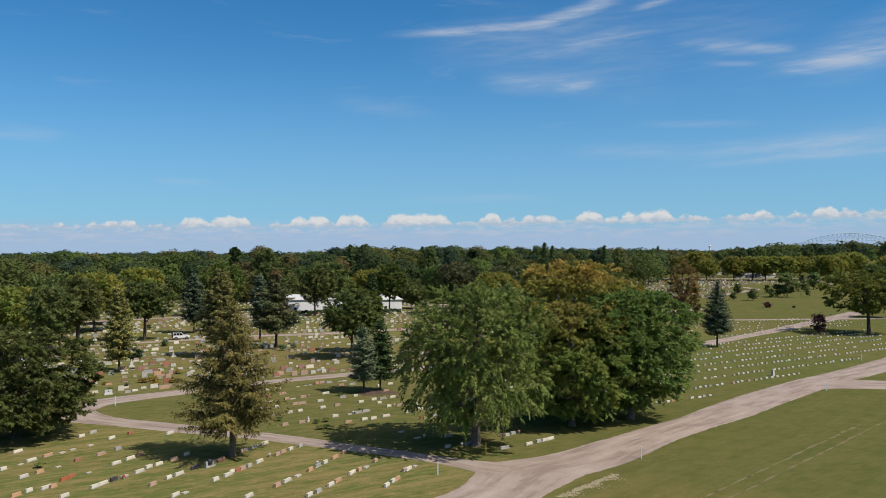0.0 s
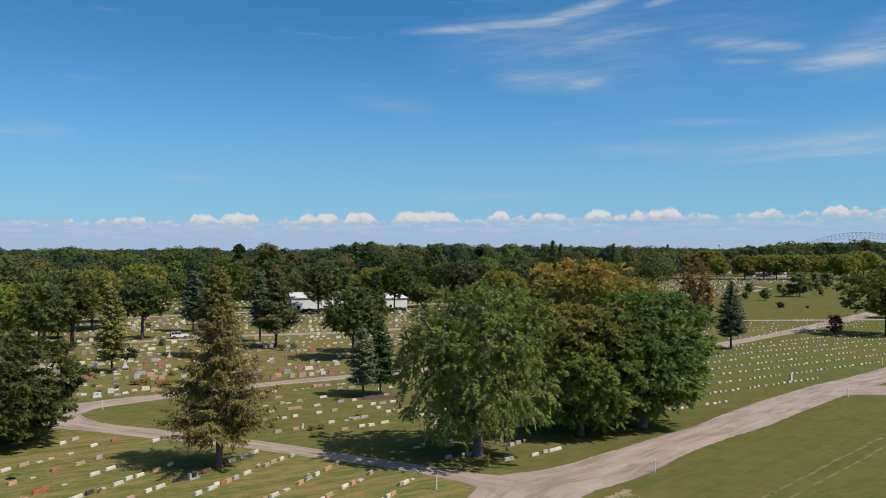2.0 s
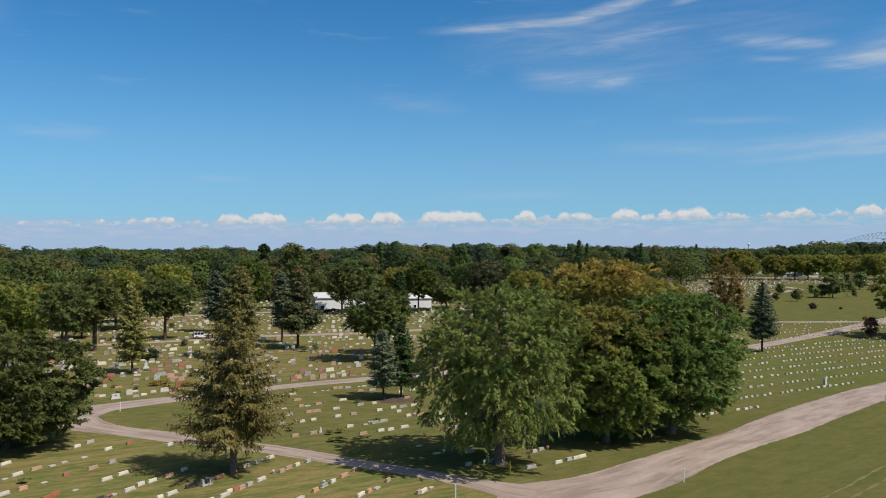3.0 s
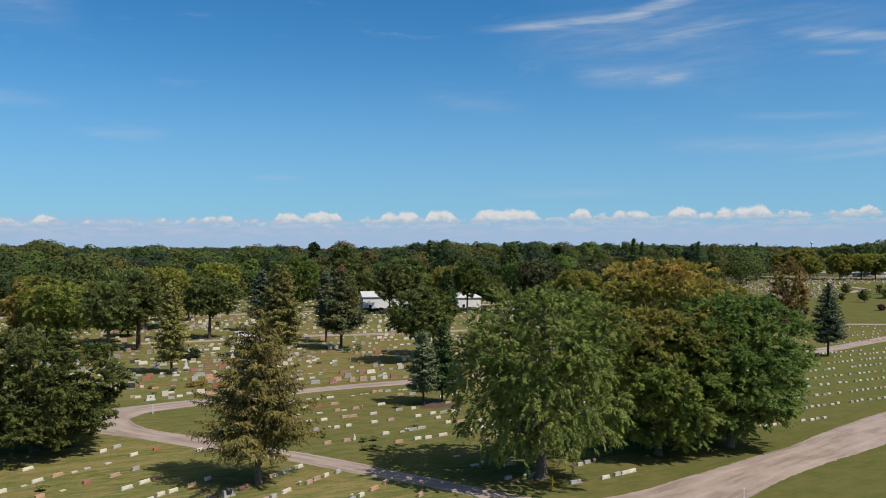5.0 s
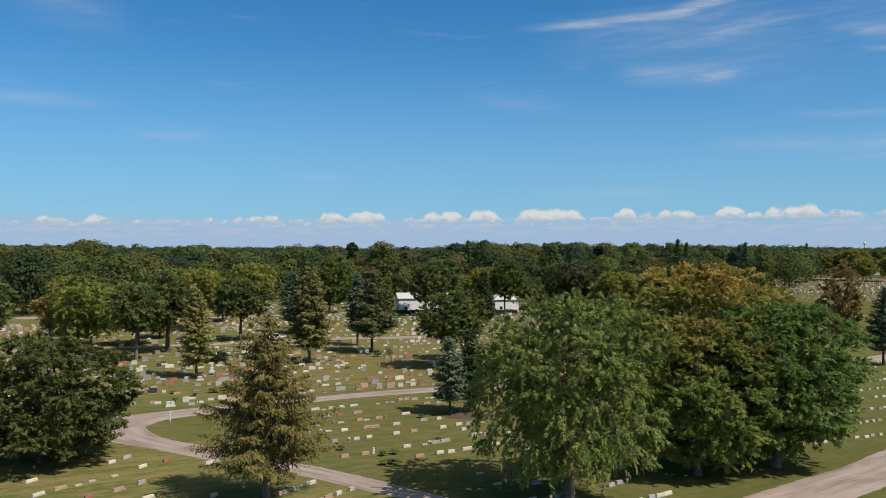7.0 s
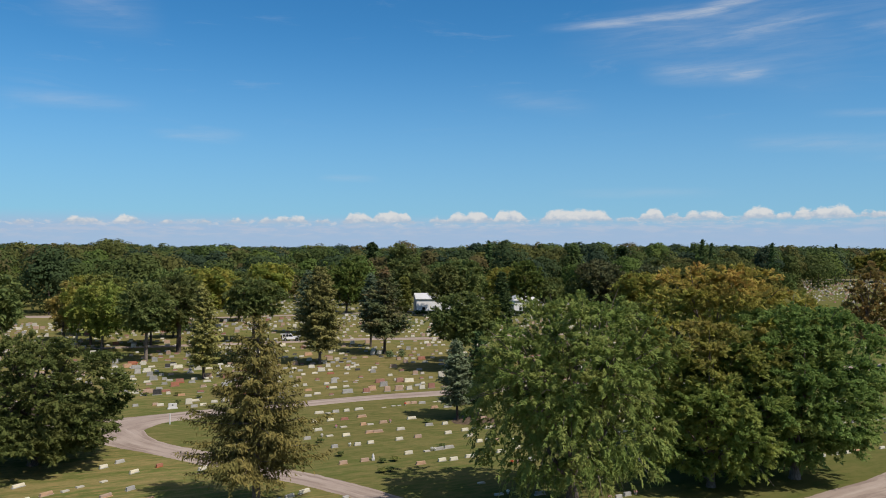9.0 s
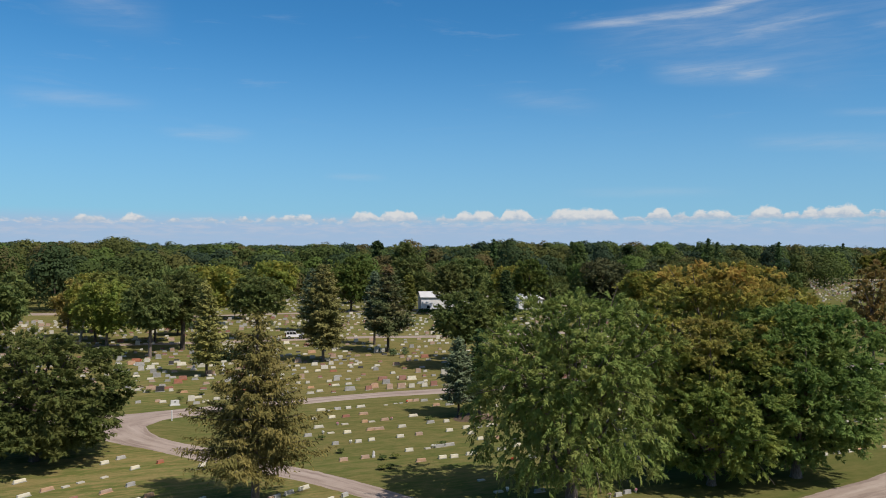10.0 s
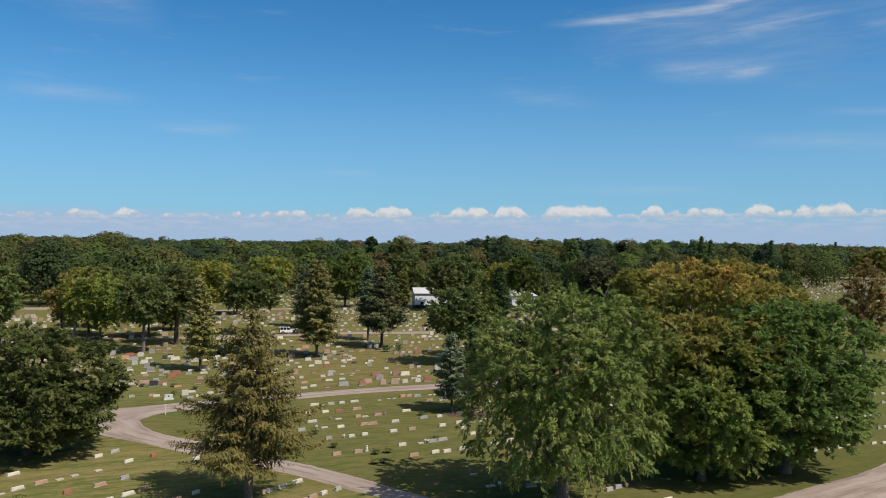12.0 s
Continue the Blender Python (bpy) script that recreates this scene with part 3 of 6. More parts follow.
road("road_branch", [(-10.2, 75.2), (-14.6, 74.9), (-18.7, 75.8), (-25.0, 77.8), (-31.4, 79.7), (-37.9, 82.1), (-44.1, 83.7), (-49.8, 84.8), (-58.8, 86.9), (-66.3, 88.3), (-70.7, 90.4), (-77.8, 95.7), (-89.8, 99.2), (-119.8, 102.1)],
     [(-9.2, 67.4), (-13.2, 68.5), (-17.3, 71.4), (-23.1, 74.0), (-30.5, 76.2), (-36.7, 77.8), (-42.8, 79.5), (-47.7, 80.3), (-54.9, 81.3), (-64.5, 83.2), (-70.8, 84.0), (-79.6, 86.6), (-91.6, 92.8), (-119.5, 96.2)],
     "narrow pale gravel drive between the grave sections", 0.012)
road("road_middle", [(-89.6, 89.0), (-81.8, 97.4), (-79.0, 101.3), (-75.6, 106.1), (-71.9, 110.4), (-59.7, 125.7), (-49.8, 135.9), (-30.3, 155.3), (-7.9, 176.6), (10.6, 193.8), (21.1, 205.6), (37.0, 232.0), (55.3, 265.7), (86.5, 325.7)],
     [(-75.6, 83.9), (-73.2, 89.2), (-73.8, 94.0), (-74.1, 97.0), (-72.2, 100.8), (-69.1, 105.7), (-58.4, 120.8), (-48.0, 131.2), (-28.2, 150.2), (-5.9, 170.9), (12.6, 187.5), (21.4, 195.8), (35.7, 220.3), (52.9, 249.1), (91.6, 318.1)],
     "narrow gravel drive running between grave sections", 0.016)
road("road_far", [(-177.4, 127.6), (-136.9, 160.1), (-128.4, 167.4), (-123.7, 171.6), (-116.4, 178.6), (-109.4, 185.6), (-97.8, 197.6), (-78.4, 211.5), (-41.0, 247.9), (1.0, 293.5), (33.3, 333.3)], [(-174.6, 124.4), (-134.1, 156.9), (-125.6, 164.2), (-120.9, 168.4), (-113.6, 175.4), (-107.0, 182.0), (-95.7, 193.0), (-75.7, 206.3), (-37.8, 243.1), (4.1, 288.7), (36.4, 328.2)],
     "narrow gravel drive behind the older graves", 0.012)
road("road_rear", [(-194.6, 200.5), (-141.6, 263.6), (-119.4, 289.4), (-63.2, 352.0)], [(-191.4, 197.1), (-138.2, 259.1), (-116.1, 284.5), (-59.9, 346.9)], "distant gravel drive before the wood", 0.012)
road("road_lot", [(-238.0, 198.0), (-222.0, 210.0), (-204.0, 224.0)], [(-232.0, 190.0), (-216.0, 202.0), (-199.0, 216.0)], "pale gravel drive beyond the western trees", 0.012)
road("road_spur", [(30.4, 143.3), (43.9, 145.4), (54.7, 143.2), (91.1, 145.0)], [(28.2, 127.9), (33.5, 132.4), (42.9, 134.2), (90.8, 136.2)], "gravel drive branching off across the lawn", 0.010)
road("road_lawn", [(30.3, 277.1), (43.0, 280.6), (62.2, 287.3), (128.7, 312.3)], [(31.3, 273.5), (44.0, 276.3), (62.6, 281.9), (130.6, 306.2)], "thin gravel drive along the lawn", 0.012)
road("road_distant", [(50.3, 436.6), (71.5, 492.0), (81.2, 516.8), (77.4, 547.2), (68.9, 569.9)], [(54.7, 434.1), (75.8, 486.6), (86.8, 516.4), (83.2, 550.1), (73.6, 575.6)], "distant curving gravel drive", 0.012)
road("road_street", [(27.3, 727.9), (77.7, 736.4), (134.4, 747.8), (320.3, 799.5)], [(27.1, 713.9), (77.3, 721.0), (133.8, 732.3), (318.5, 780.1)], "pale street before the distant wood", 0.012)


def worn_line(name, ends, width, label, seed, gap):
    """A broken strip of dry grass left by wheels."""
    rng = np.random.default_rng(seed)
    a, b = np.array(ends[0], float), np.array(ends[1], float)
    d = (b - a) / np.linalg.norm(b - a)
    side = np.array((-d[1], d[0]))
    verts, faces, s = [], [], 0.0
    while s < np.linalg.norm(b - a):
        run = rng.uniform(1.5, 6.0)
        w = width * rng.uniform(0.4, 1.0)
        p = a + d * s + side * rng.normal(0, 0.05)
        q = p + d * run + side * rng.normal(0, 0.05)
        m = (p + q) / 2
        k = len(verts)
        verts += [(*p, 0.006), (*(m + side * w / 2), 0.006), (*q, 0.006), (*(m - side * w / 2), 0.006)]
        faces.append((k, k + 1, k + 2, k + 3))
        s += run * (0.62 + gap * rng.random())
    tagged(new(name, arrays_mesh(name, verts, faces, [DRY])), label, "wheel track", kind="stuff")


worn_line("wheel_track", ((6.1, 64.1), (30.3, 103.0)), 0.6, "dry yellow wheel track across the open lawn", 3, 0.5)
worn_line("wheel_track", ((7.9, 63.4), (33.0, 104.0)), 0.5, "dry yellow wheel track across the open lawn", 4, 0.7)


# ---------------------------------------------------------------- trees
def crown_arrays(rng, r, zb, zt, blobs, leaves, leaf, blob_r, droop=0.0, wide=0.42, gaps=0.0, shift=(0, 0)):
    """A crown of leaf clumps set on many small boughs, with an uneven outline. Returns quads and the boughs' places."""
    d = unit(rng.normal(size=(blobs, 3)))
    f = rng.uniform(0.25, 1.0, blobs) ** 0.45
    w = np.arctan2(d[:, 1], d[:, 0])
    ph = rng.uniform(0, 6.28, 6)
    lobes = 1 + 0.11 * np.sin(2 * w + ph[0]) + 0.09 * np.sin(3 * w + ph[1] + 2 * d[:, 2]) + 0.07 * np.sin(5 * w + ph[2] + 3 * d[:, 2]) + rng.normal(0, 0.05, blobs)
    zc = zb + (zt - zb) * wide
    half = np.where(d[:, 2] > 0, zt - zc - blob_r * 0.5, zc - zb)
    flat = np.sign(d[:, 2]) * np.abs(d[:, 2]) ** 0.9
    c = np.stack([(r - blob_r * 0.5) * d[:, 0] * f * lobes, (r - blob_r * 0.5) * d[:, 1] * f * lobes, zc + half * flat * f * (0.9 + 0.1 * lobes)], 1)
    if gaps:
        keep = rng.random(blobs) > gaps * (np.sin(c[:, 0] * 0.7 + ph[3]) * np.sin(c[:, 2] * 0.8 + ph[4]) > 0.2)
        c, d = c[keep], d[keep]
    out = unit(c - np.array((0, 0, zc - 1.0)))
    c[:, 0] += shift[0]
    c[:, 1] += shift[1]
    per = max(4, leaves // len(c))
    br = blob_r * np.clip(rng.lognormal(-0.1, 0.35, len(c)), 0.45, 1.8)
    e = rng.normal(size=(len(c), per, 3)) + out[:, None] * 0.6
    e[..., 2] += 0.25
    e = unit(e)
    rad = rng.uniform(0.55, 1.08, (len(c), per, 1)) * br[:, None, None]
    pos = c[:, None] + e * rad * np.array((1.0, 1.0, 0.60))
    if droop:
        side = np.clip(np.linalg.norm(c[:, :2], axis=1) / r, 0, 1)
        fall = rng.exponential(droop, (len(c), per)) * (side[:, None] > 0.45) * side[:, None]
        pos[..., 2] -= fall
        pos[..., :2] -= (pos[..., :2] - c[:, None, :2]) * np.clip(fall * 0.25, 0, 0.7)[..., None]
    normal = unit(e + out[:, None] * 0.4 + rng.normal(0, 0.45, e.shape) + np.array((0, 0, 0.25)))
    along = unit(np.cross(normal, rng.normal(size=e.shape)) + np.array((0, 0, -0.35 if droop else -0.1)))
    size = leaf * rng.uniform(0.6, 1.35, len(c) * per)
    fill = rng.random((len(c), per)) < 0.16
    pos[fill] += (rng.normal(0, 1.0, pos.shape) * blob_r * np.array((1.1, 1.1, 0.8)))[fill]
    pos[..., 2] = np.maximum(pos[..., 2], 0.35)
    v, q = leaf_arrays(pos.reshape(-1, 3), along.reshape(-1, 3), normal.reshape(-1, 3), size * (1.5 if droop else 1.25), size * 0.95)
    return v, q, c


def crown_places(rng, r, zb, h, count, wide=0.46, square=2.0, gaps=0.1, inner=0.3, inset=1.0, skew=(0, 0)):
    """Places of the leafy boughs in a crown and the way that each one points. square: 2 rounds the crown like an egg, more fills its shoulders; skew: how far its foot leans over."""
    i = np.arange(count) + 0.5
    up = 1 - 2 * i / count
    w = i * 2.39996 + rng.normal(0, 0.3, count)
    d = unit(np.stack([np.sqrt(1 - up * up) * np.cos(w), np.sqrt(1 - up * up) * np.sin(w), up], 1) + rng.normal(0, 0.14, (count, 3)))
    ph = rng.uniform(0, 6.28, 7)
    w = np.arctan2(d[:, 1], d[:, 0])
    lobes = 1 + 0.10 * np.sin(2 * w + ph[0]) + 0.10 * np.sin(3 * w + ph[1] + 2.5 * d[:, 2]) + 0.08 * np.sin(5 * w + ph[2] + 5 * d[:, 2]) + rng.normal(0, 0.06, count)
    f = np.where(rng.random(count) < inner, rng.uniform(0.4, 0.78, count), rng.uniform(0.86, 1.02, count))
    flat = np.hypot(d[:, 0], d[:, 1])
    full = (flat ** square + np.abs(d[:, 2]) ** square) ** (-1 / square)
    zc = zb + (h - zb) * wide
    half = np.where(d[:, 2] > 0, h - zc - inset * 0.6, zc - zb)
    k = (r - inset * 0.6) * f * lobes * full
    c = np.stack([k * d[:, 0], k * d[:, 1], zc + half * d[:, 2] * full * f * (0.75 + 0.25 * np.minimum(lobes, 1.15))], 1)
    low = np.clip((zc - c[:, 2]) / max(zc - zb, 0.1), 0, 1)
    c[:, 0] += skew[0] * low
    c[:, 1] += skew[1] * low
    hole = np.sin(c[:, 0] * 0.6 + ph[3]) * np.sin(c[:, 2] * 0.7 + ph[4]) * np.sin(c[:, 1] * 0.6 + ph[5]) > 0.2
    keep = ~(hole & (rng.random(count) < gaps * 4))
    c = c[keep]
    return c, unit(c - np.array((0, 0, zc - 1.5))), zc


def fan_leaves(rng, c, axis, reach, sprays, per, leaf, slim=0.8, flat=0.75, hang=0.0, lift=0.4, along=0.0, close=0.75):
    """Leaves set left and right along the sprays that fan out of each bough. hang: how far the sprays bow down; along: how far back along the bough they spring from."""
    n = len(c)
    hang = np.broadcast_to(np.asarray(hang, float), (n,))[:, None, None, None]
    d = unit(rng.normal(size=(n, sprays, 3)) + axis[:, None] * close + np.array((0, 0, lift)))
    length = reach[:, None, None] * rng.uniform(0.8, 1.55, (n, sprays, 1))
    root = (c - axis * reach[:, None] * 0.65)[:, None] - axis[:, None] * (reach[:, None, None] * along * rng.random((n, sprays, 1)))
    t = rng.uniform(0.42, 1.0, (n, sprays, per, 1)) ** 0.85
    pos = root[:, :, None] + (d * length * np.array((1, 1, flat)))[:, :, None] * t
    pos = pos - np.array((0, 0, 1.0)) * hang * length[:, :, None] * t ** 2
    side = unit(np.cross(d, np.array((0, 0, 1.0)) + rng.normal(0, 0.45, d.shape)))
    top = np.cross(side, d)
    top *= np.where(top[..., 2:] < 0, -1.0, 1.0)
    hand = np.where(rng.random(t.shape) < 0.5, -1.0, 1.0)
    pos = pos + side[:, :, None] * hand * leaf * 0.45 + rng.normal(0, leaf * 0.30, pos.shape)
    pos[..., 2] = np.maximum(pos[..., 2], 0.5)
    way = unit(d[:, :, None] * 0.8 + side[:, :, None] * hand * 0.8 + rng.normal(0, 0.35, pos.shape) - np.array((0, 0, 1.4)) * hang * t)
    normal = unit(top[:, :, None] + axis[:, None, None] * 0.35 + rng.normal(0, 0.42, pos.shape))
    size = leaf * rng.uniform(0.65, 1.35, pos.shape[:3]).ravel()
    return leaf_arrays(pos.reshape(-1, 3), way.reshape(-1, 3), normal.reshape(-1, 3), size * 1.4 / slim ** 0.5, size * slim)


def twig_tubes(rng, c, axis, reach, count, thick=0.05):
    tubes = []
    for i in rng.choice(len(c), min(count, len(c)), replace=False):
        a, b = c[i] - axis[i] * reach[i] * 1.6, c[i] + axis[i] * reach[i] * 0.5
        tubes.append(([a, (a + b) / 2 + np.array((0, 0, 0.2)), b], (thick, thick * 0.6, thick * 0.2)))
    return tubes


def hanging_tree_meshes(seed, h, r, zb, trunk_r, mat, bark, boughs, sprays, per, leaf, reach=1.3, wide=0.44, square=2.5, gaps=0.13, hang=0.38, slim=0.7):
    """An airy crown: its top shoots rise, its lower boughs hang in long plumes."""
    rng = np.random.default_rng(seed)
    c, axis, zc = crown_places(rng, r, zb, h, boughs, wide, square, gaps, 0.42, reach)
    size = reach * np.clip(rng.lognormal(0, 0.25, len(c)), 0.6, 1.6)
    low = np.clip((zc + 4.5 - c[:, 2]) / 7.0, 0, 1)
    axis = unit(axis + np.array((0, 0, 1.0)) * (0.35 - 0.65 * low)[:, None])
    v, q = fan_leaves(rng, c, axis, size, sprays, per, leaf, slim, 0.85, 0.10 + hang * low * rng.uniform(0.3, 1.6, len(c)), 0.25, 0.5, 0.85)
    tubes = limbs(rng, h, r, zb, h, trunk_r, c, 30) + twig_tubes(rng, c, axis, size, 160)
    return tubes_mesh("trunk", tubes, bark), arrays_mesh("crown", v, q, [mat])


def pad_tree_meshes(seed, h, r, zb, trunk_r, mat, bark, pads, leaves, leaf, pad_r, wide=0.46, flat=0.5, gaps=0.1, count=16, inner=0.3, square=2.2, lift=0.5, skew=(0, 0), twigs=0):
    """A crown of leafy boughs, each a fan of sprays."""
    rng = np.random.default_rng(seed)
    c, axis, zc = crown_places(rng, r, zb, h, pads, wide, square, gaps, inner, pad_r, skew)
    size = pad_r * np.clip(rng.lognormal(0, 0.28, len(c)), 0.55, 1.6)
    sprays = 14 if leaves > 60000 else 10 if leaves > 15000 else 8
    per = max(3, leaves // (len(c) * sprays))
    v, q = fan_leaves(rng, c, axis, size, sprays, per, leaf, 0.85, 0.45 + flat * 0.7, 0.14, lift, 0.25)
    tubes = limbs(rng, h, r, zb, h, trunk_r, c, count) + (twig_tubes(rng, c, axis, size, twigs) if twigs else [])
    return tubes_mesh("trunk", tubes, bark), arrays_mesh("crown", v, q, [mat])


def limbs(rng, h, r, zb, zt, trunk_r, boughs, count, spread=0.55):
    """Trunk and limbs of a broad-leaved tree as tapered tubes."""
    lean = rng.normal(0, 0.25, 2)
    top = zb + (zt - zb) * 0.7
    main = [(0, 0, -0.3), (0, 0, 0.25), (lean[0] * 0.2, lean[1] * 0.2, zb * 0.6 + 0.4), (lean[0], lean[1], zb + (zt - zb) * 0.3), (lean[0] * 1.8, lean[1] * 1.8, top)]
    tubes = [(main, (trunk_r * 1.5, trunk_r * 1.12, trunk_r * 0.92, trunk_r * 0.62, trunk_r * 0.12))]
    for i in rng.choice(len(boughs), min(count, len(boughs)), replace=False):
        end = boughs[i] * np.array((0.93, 0.93, 1.0))
        z0 = zb * 0.75 + (zt - zb) * rng.uniform(0.0, 0.35)
        z0 = min(z0, max(end[2] - 0.6, zb * 0.6))
        start = np.array([np.interp(z0, [p[2] for p in main], [p[i] for p in main]) for i in (0, 1)] + [z0])
        midp = start + (end - start) * 0.5 + np.array((0, 0, 0.12 * np.linalg.norm(end - start))) + rng.normal(0, 0.3, 3)
        k = trunk_r * rng.uniform(0.25, 0.45)
        tubes.append(([start, midp, end], (k, k * 0.6, k * 0.12)))
    return tubes


def broad_tree_meshes(seed, h, r, zb, trunk_r, mat, bark, blobs, leaves, leaf, blob_r, droop=0.0, wide=0.42, gaps=0.0, count=9, shift=(0, 0)):
    rng = np.random.default_rng(seed)
    v, q, c = crown_arrays(rng, r, zb, h, blobs, leaves, leaf, blob_r, droop, wide, gaps, shift)
    return tubes_mesh("trunk", limbs(rng, h, r, zb, h, trunk_r, c, count), bark), arrays_mesh("crown", v, q, [mat])


def conifer_meshes(seed, h, r, zb, trunk_r, mat, bark, power=0.8, gap=0.5, per=6, tilt=-0.12, curl=0.16, hang=0.3, tuft=0.34, ragged=0.3, step=0.22, low=0.2, bare=0.15, tip=0.25):
    """Tiers of branches on a straight trunk, each with side twigs set with tufts of needles. tilt, curl: how the branches fall and rise again; hang: how the twigs hang;
    low: where the crown is widest; bare: the part of each branch with no needles; tip: the shortest branches at the top."""
    rng = np.random.default_rng(seed)
    pts, ways, normals, tubes = [], [], [], []
    z, turn = zb, 0.0
    lean = rng.normal(0, 0.1, 2)
    while z < h - 0.25:
        t = (z - zb) / (h - zb)
        big = r * (1 - t) ** power * min(1.0, 0.70 + 0.30 * t / low)
        for b in range(per):
            turn += 2.39996 + rng.normal(0, 0.35)
            size = big * rng.uniform(1 - ragged * 1.3, 1 + ragged * 0.6) + tip
            out, side = np.array((math.cos(turn), math.sin(turn), 0)), np.array((-math.sin(turn), math.cos(turn), 0))
            n = max(3, int(size / step))
            f = np.linspace(bare, 1.0, n)[:, None]
            rise = (tilt * (1 - 1.7 * t) + rng.normal(0, 0.05)) * f + curl * f * f
            foot = np.array((lean[0] * t, lean[1] * t, z + rng.normal(0, gap * 0.4)))
            line = foot + out * f * size + side * (rng.normal(0, 0.10) * size * f * f) + np.array((0, 0, 1.0)) * rise * size
            if size > 1.0 and b % 2 == 0:
                tubes.append(([foot, line[n // 2], line[-1]], (0.03 + 0.011 * size, 0.035, 0.012)))
            reach = 0.30 * size * (1.06 - f) * np.clip(0.45 + 2.2 * f, 0, 1) + tuft * 0.7
            most = max(2, int(reach.max() / (tuft * 0.55)))
            for hand in (-1.0, 1.0):
                g = np.linspace(0.15, 1.0, most)[None, :, None]
                keep = (g * reach.max() <= reach[:, None] * rng.uniform(0.8, 1.3, (n, most, 1)))[..., 0]
                way = unit(out * 0.75 + side * hand * 0.8 + rng.normal(0, 0.25, (n, 3)))[:, None]
                p = line[:, None] + way * g * reach.max() - np.array((0, 0, hang)) * g * g * reach.max() + rng.normal(0, tuft * 0.22, (n, most, 3))
                way = way + rng.normal(0, 0.4, p.shape) - np.array((0, 0, hang * 1.3)) + np.array((0, 0, 0.25))
                pts.append(p[keep])
                ways.append(way[keep])
                normals.append((np.array((0, 0, 1.0)) + out * 0.35 + rng.normal(0, 0.5, p.shape))[keep])
            pts.append(line + rng.normal(0, 0.04, line.shape))
            ways.append(np.broadcast_to(out, line.shape) + rng.normal(0, 0.3, line.shape))
            normals.append(np.array((0, 0, 1.0)) + rng.normal(0, 0.4, line.shape))
        z += gap * rng.uniform(0.7, 1.3)
    n = 40
    pts.append(np.stack([lean[0] + rng.normal(0, 0.10, n), lean[1] + rng.normal(0, 0.10, n), h - rng.uniform(0, 1.4, n)], 1))
    ways.append(rng.normal(size=(n, 3)) + np.array((0, 0, 1.0)))
    normals.append(rng.normal(size=(n, 3)))
    pos = np.concatenate(pts)
    pos[:, 2] = np.maximum(pos[:, 2], 0.3)
    size = tuft * rng.uniform(0.65, 1.35, len(pos))
    v, q = leaf_arrays(pos, np.concatenate(ways), unit(np.concatenate(normals)), size * 1.25, size * 0.52)
    main = [(0, 0, -0.3), (0, 0, 0.3), (lean[0] * 0.4, lean[1] * 0.4, h * 0.4), (lean[0], lean[1], h - 0.2)]
    tubes.append((main, (trunk_r * 1.35, trunk_r, trunk_r * 0.7, 0.03)))
    return tubes_mesh("trunk", tubes, bark), arrays_mesh("crown", v, q, [mat])


def tree(name, label, meshes, x, y, turn=0.0, group="", category="tree", size=1.0):
    root = thing(name, label, category, group, (x, y, 0), turn)
    if size != 1.0:
        root.scale = (size, size, size)
    part("trunk", meshes[0], root)
    part("crown", meshes[1], root)
    return root


tree("maple_tree", "large light-green silver maple with drooping leafy boughs", hanging_tree_meshes(11, 20.0, 9.7, 2.7, 0.55, LEAF_SILVER, BARK, 470, 10, 28, 0.20, wide=0.54, square=3.1), -17.0, 81.8)
tree("maple_tree", "dense dark-green maple beside the gravel drive", pad_tree_meshes(52, 18.7, 9.3, 1.2, 0.5, LEAF_GREEN, BARK, 420, 115000, 0.235, 1.3, 0.50, 0.25, 0.01, 16, 0.25, 2.3, 0.75, (0, 0), 60), 1.2, 101.5)
tree("maple_tree", "tall maple turning yellow and orange at its top", pad_tree_meshes(13, 22.3, 11.0, 3.5, 0.55, LEAF_TURN, BARK, 400, 108000, 0.235, 1.25, 0.54, 0.45, 0.05, 20, 0.25, 2.3, 0.5, (0, 0), 60), -6.9, 107.8)
tree("maple_tree", "lower maple with half-turned yellow-green leaves", pad_tree_meshes(14, 17.2, 8.0, 0.6, 0.4, LEAF_TURN_LOW, BARK, 290, 82000, 0.22, 1.2, 0.46, 0.35, 0.05, 16, 0.25, 2.2, 0.5, (0, 0), 50), -6.4, 95.0)
tree("oak_tree", "broad dark-green oak shading the drive", pad_tree_meshes(15, 15.0, 9.5, 0.7, 0.5, LEAF_DEEP, BARK_DARK, 350, 105000, 0.225, 1.4, 0.40, 0.0, 0.02, 20, 0.25, 2.6, 0.35, (0, 0), 60), -72.6, 74.8)
tree("spruce_tree", "tall browning Norway spruce with drooping twigs", conifer_meshes(21, 16.9, 6.6, 3.2, 0.42, NEEDLE_BROWN, BARK, 0.78, 0.50, 6, -0.14, 0.16, 0.75, 0.30, 0.5, 0.21, 0.16, 0.16, 0.4), -42.6, 71.4)
tree("spruce_tree", "small silvery blue spruce among headstones", conifer_meshes(22, 11.0, 2.8, 2.2, 0.18, NEEDLE_BLUE, BARK_DARK, 0.70, 0.36, 8, -0.06, 0.14, 0.2, 0.36, 0.3, 0.18, 0.2), -40.4, 114.6)
tree("spruce_tree", "small dark-green spruce beside the blue one", conifer_meshes(23, 11.7, 2.8, 2.2, 0.18, NEEDLE_GREEN, BARK_DARK, 0.70, 0.36, 8, -0.06, 0.14, 0.2, 0.36, 0.3, 0.18, 0.2), -38.4, 117.2)
tree("maple_tree", "tall green maple behind the blue spruce", pad_tree_meshes(16, 15.6, 6.2, 4.6, 0.32, LEAF_GROVE, BARK_DARK, 180, 26000, 0.32, 1.3, 0.46, 0.45, 0.05, 14, 0.3, 2.3), -55.6, 156.5)
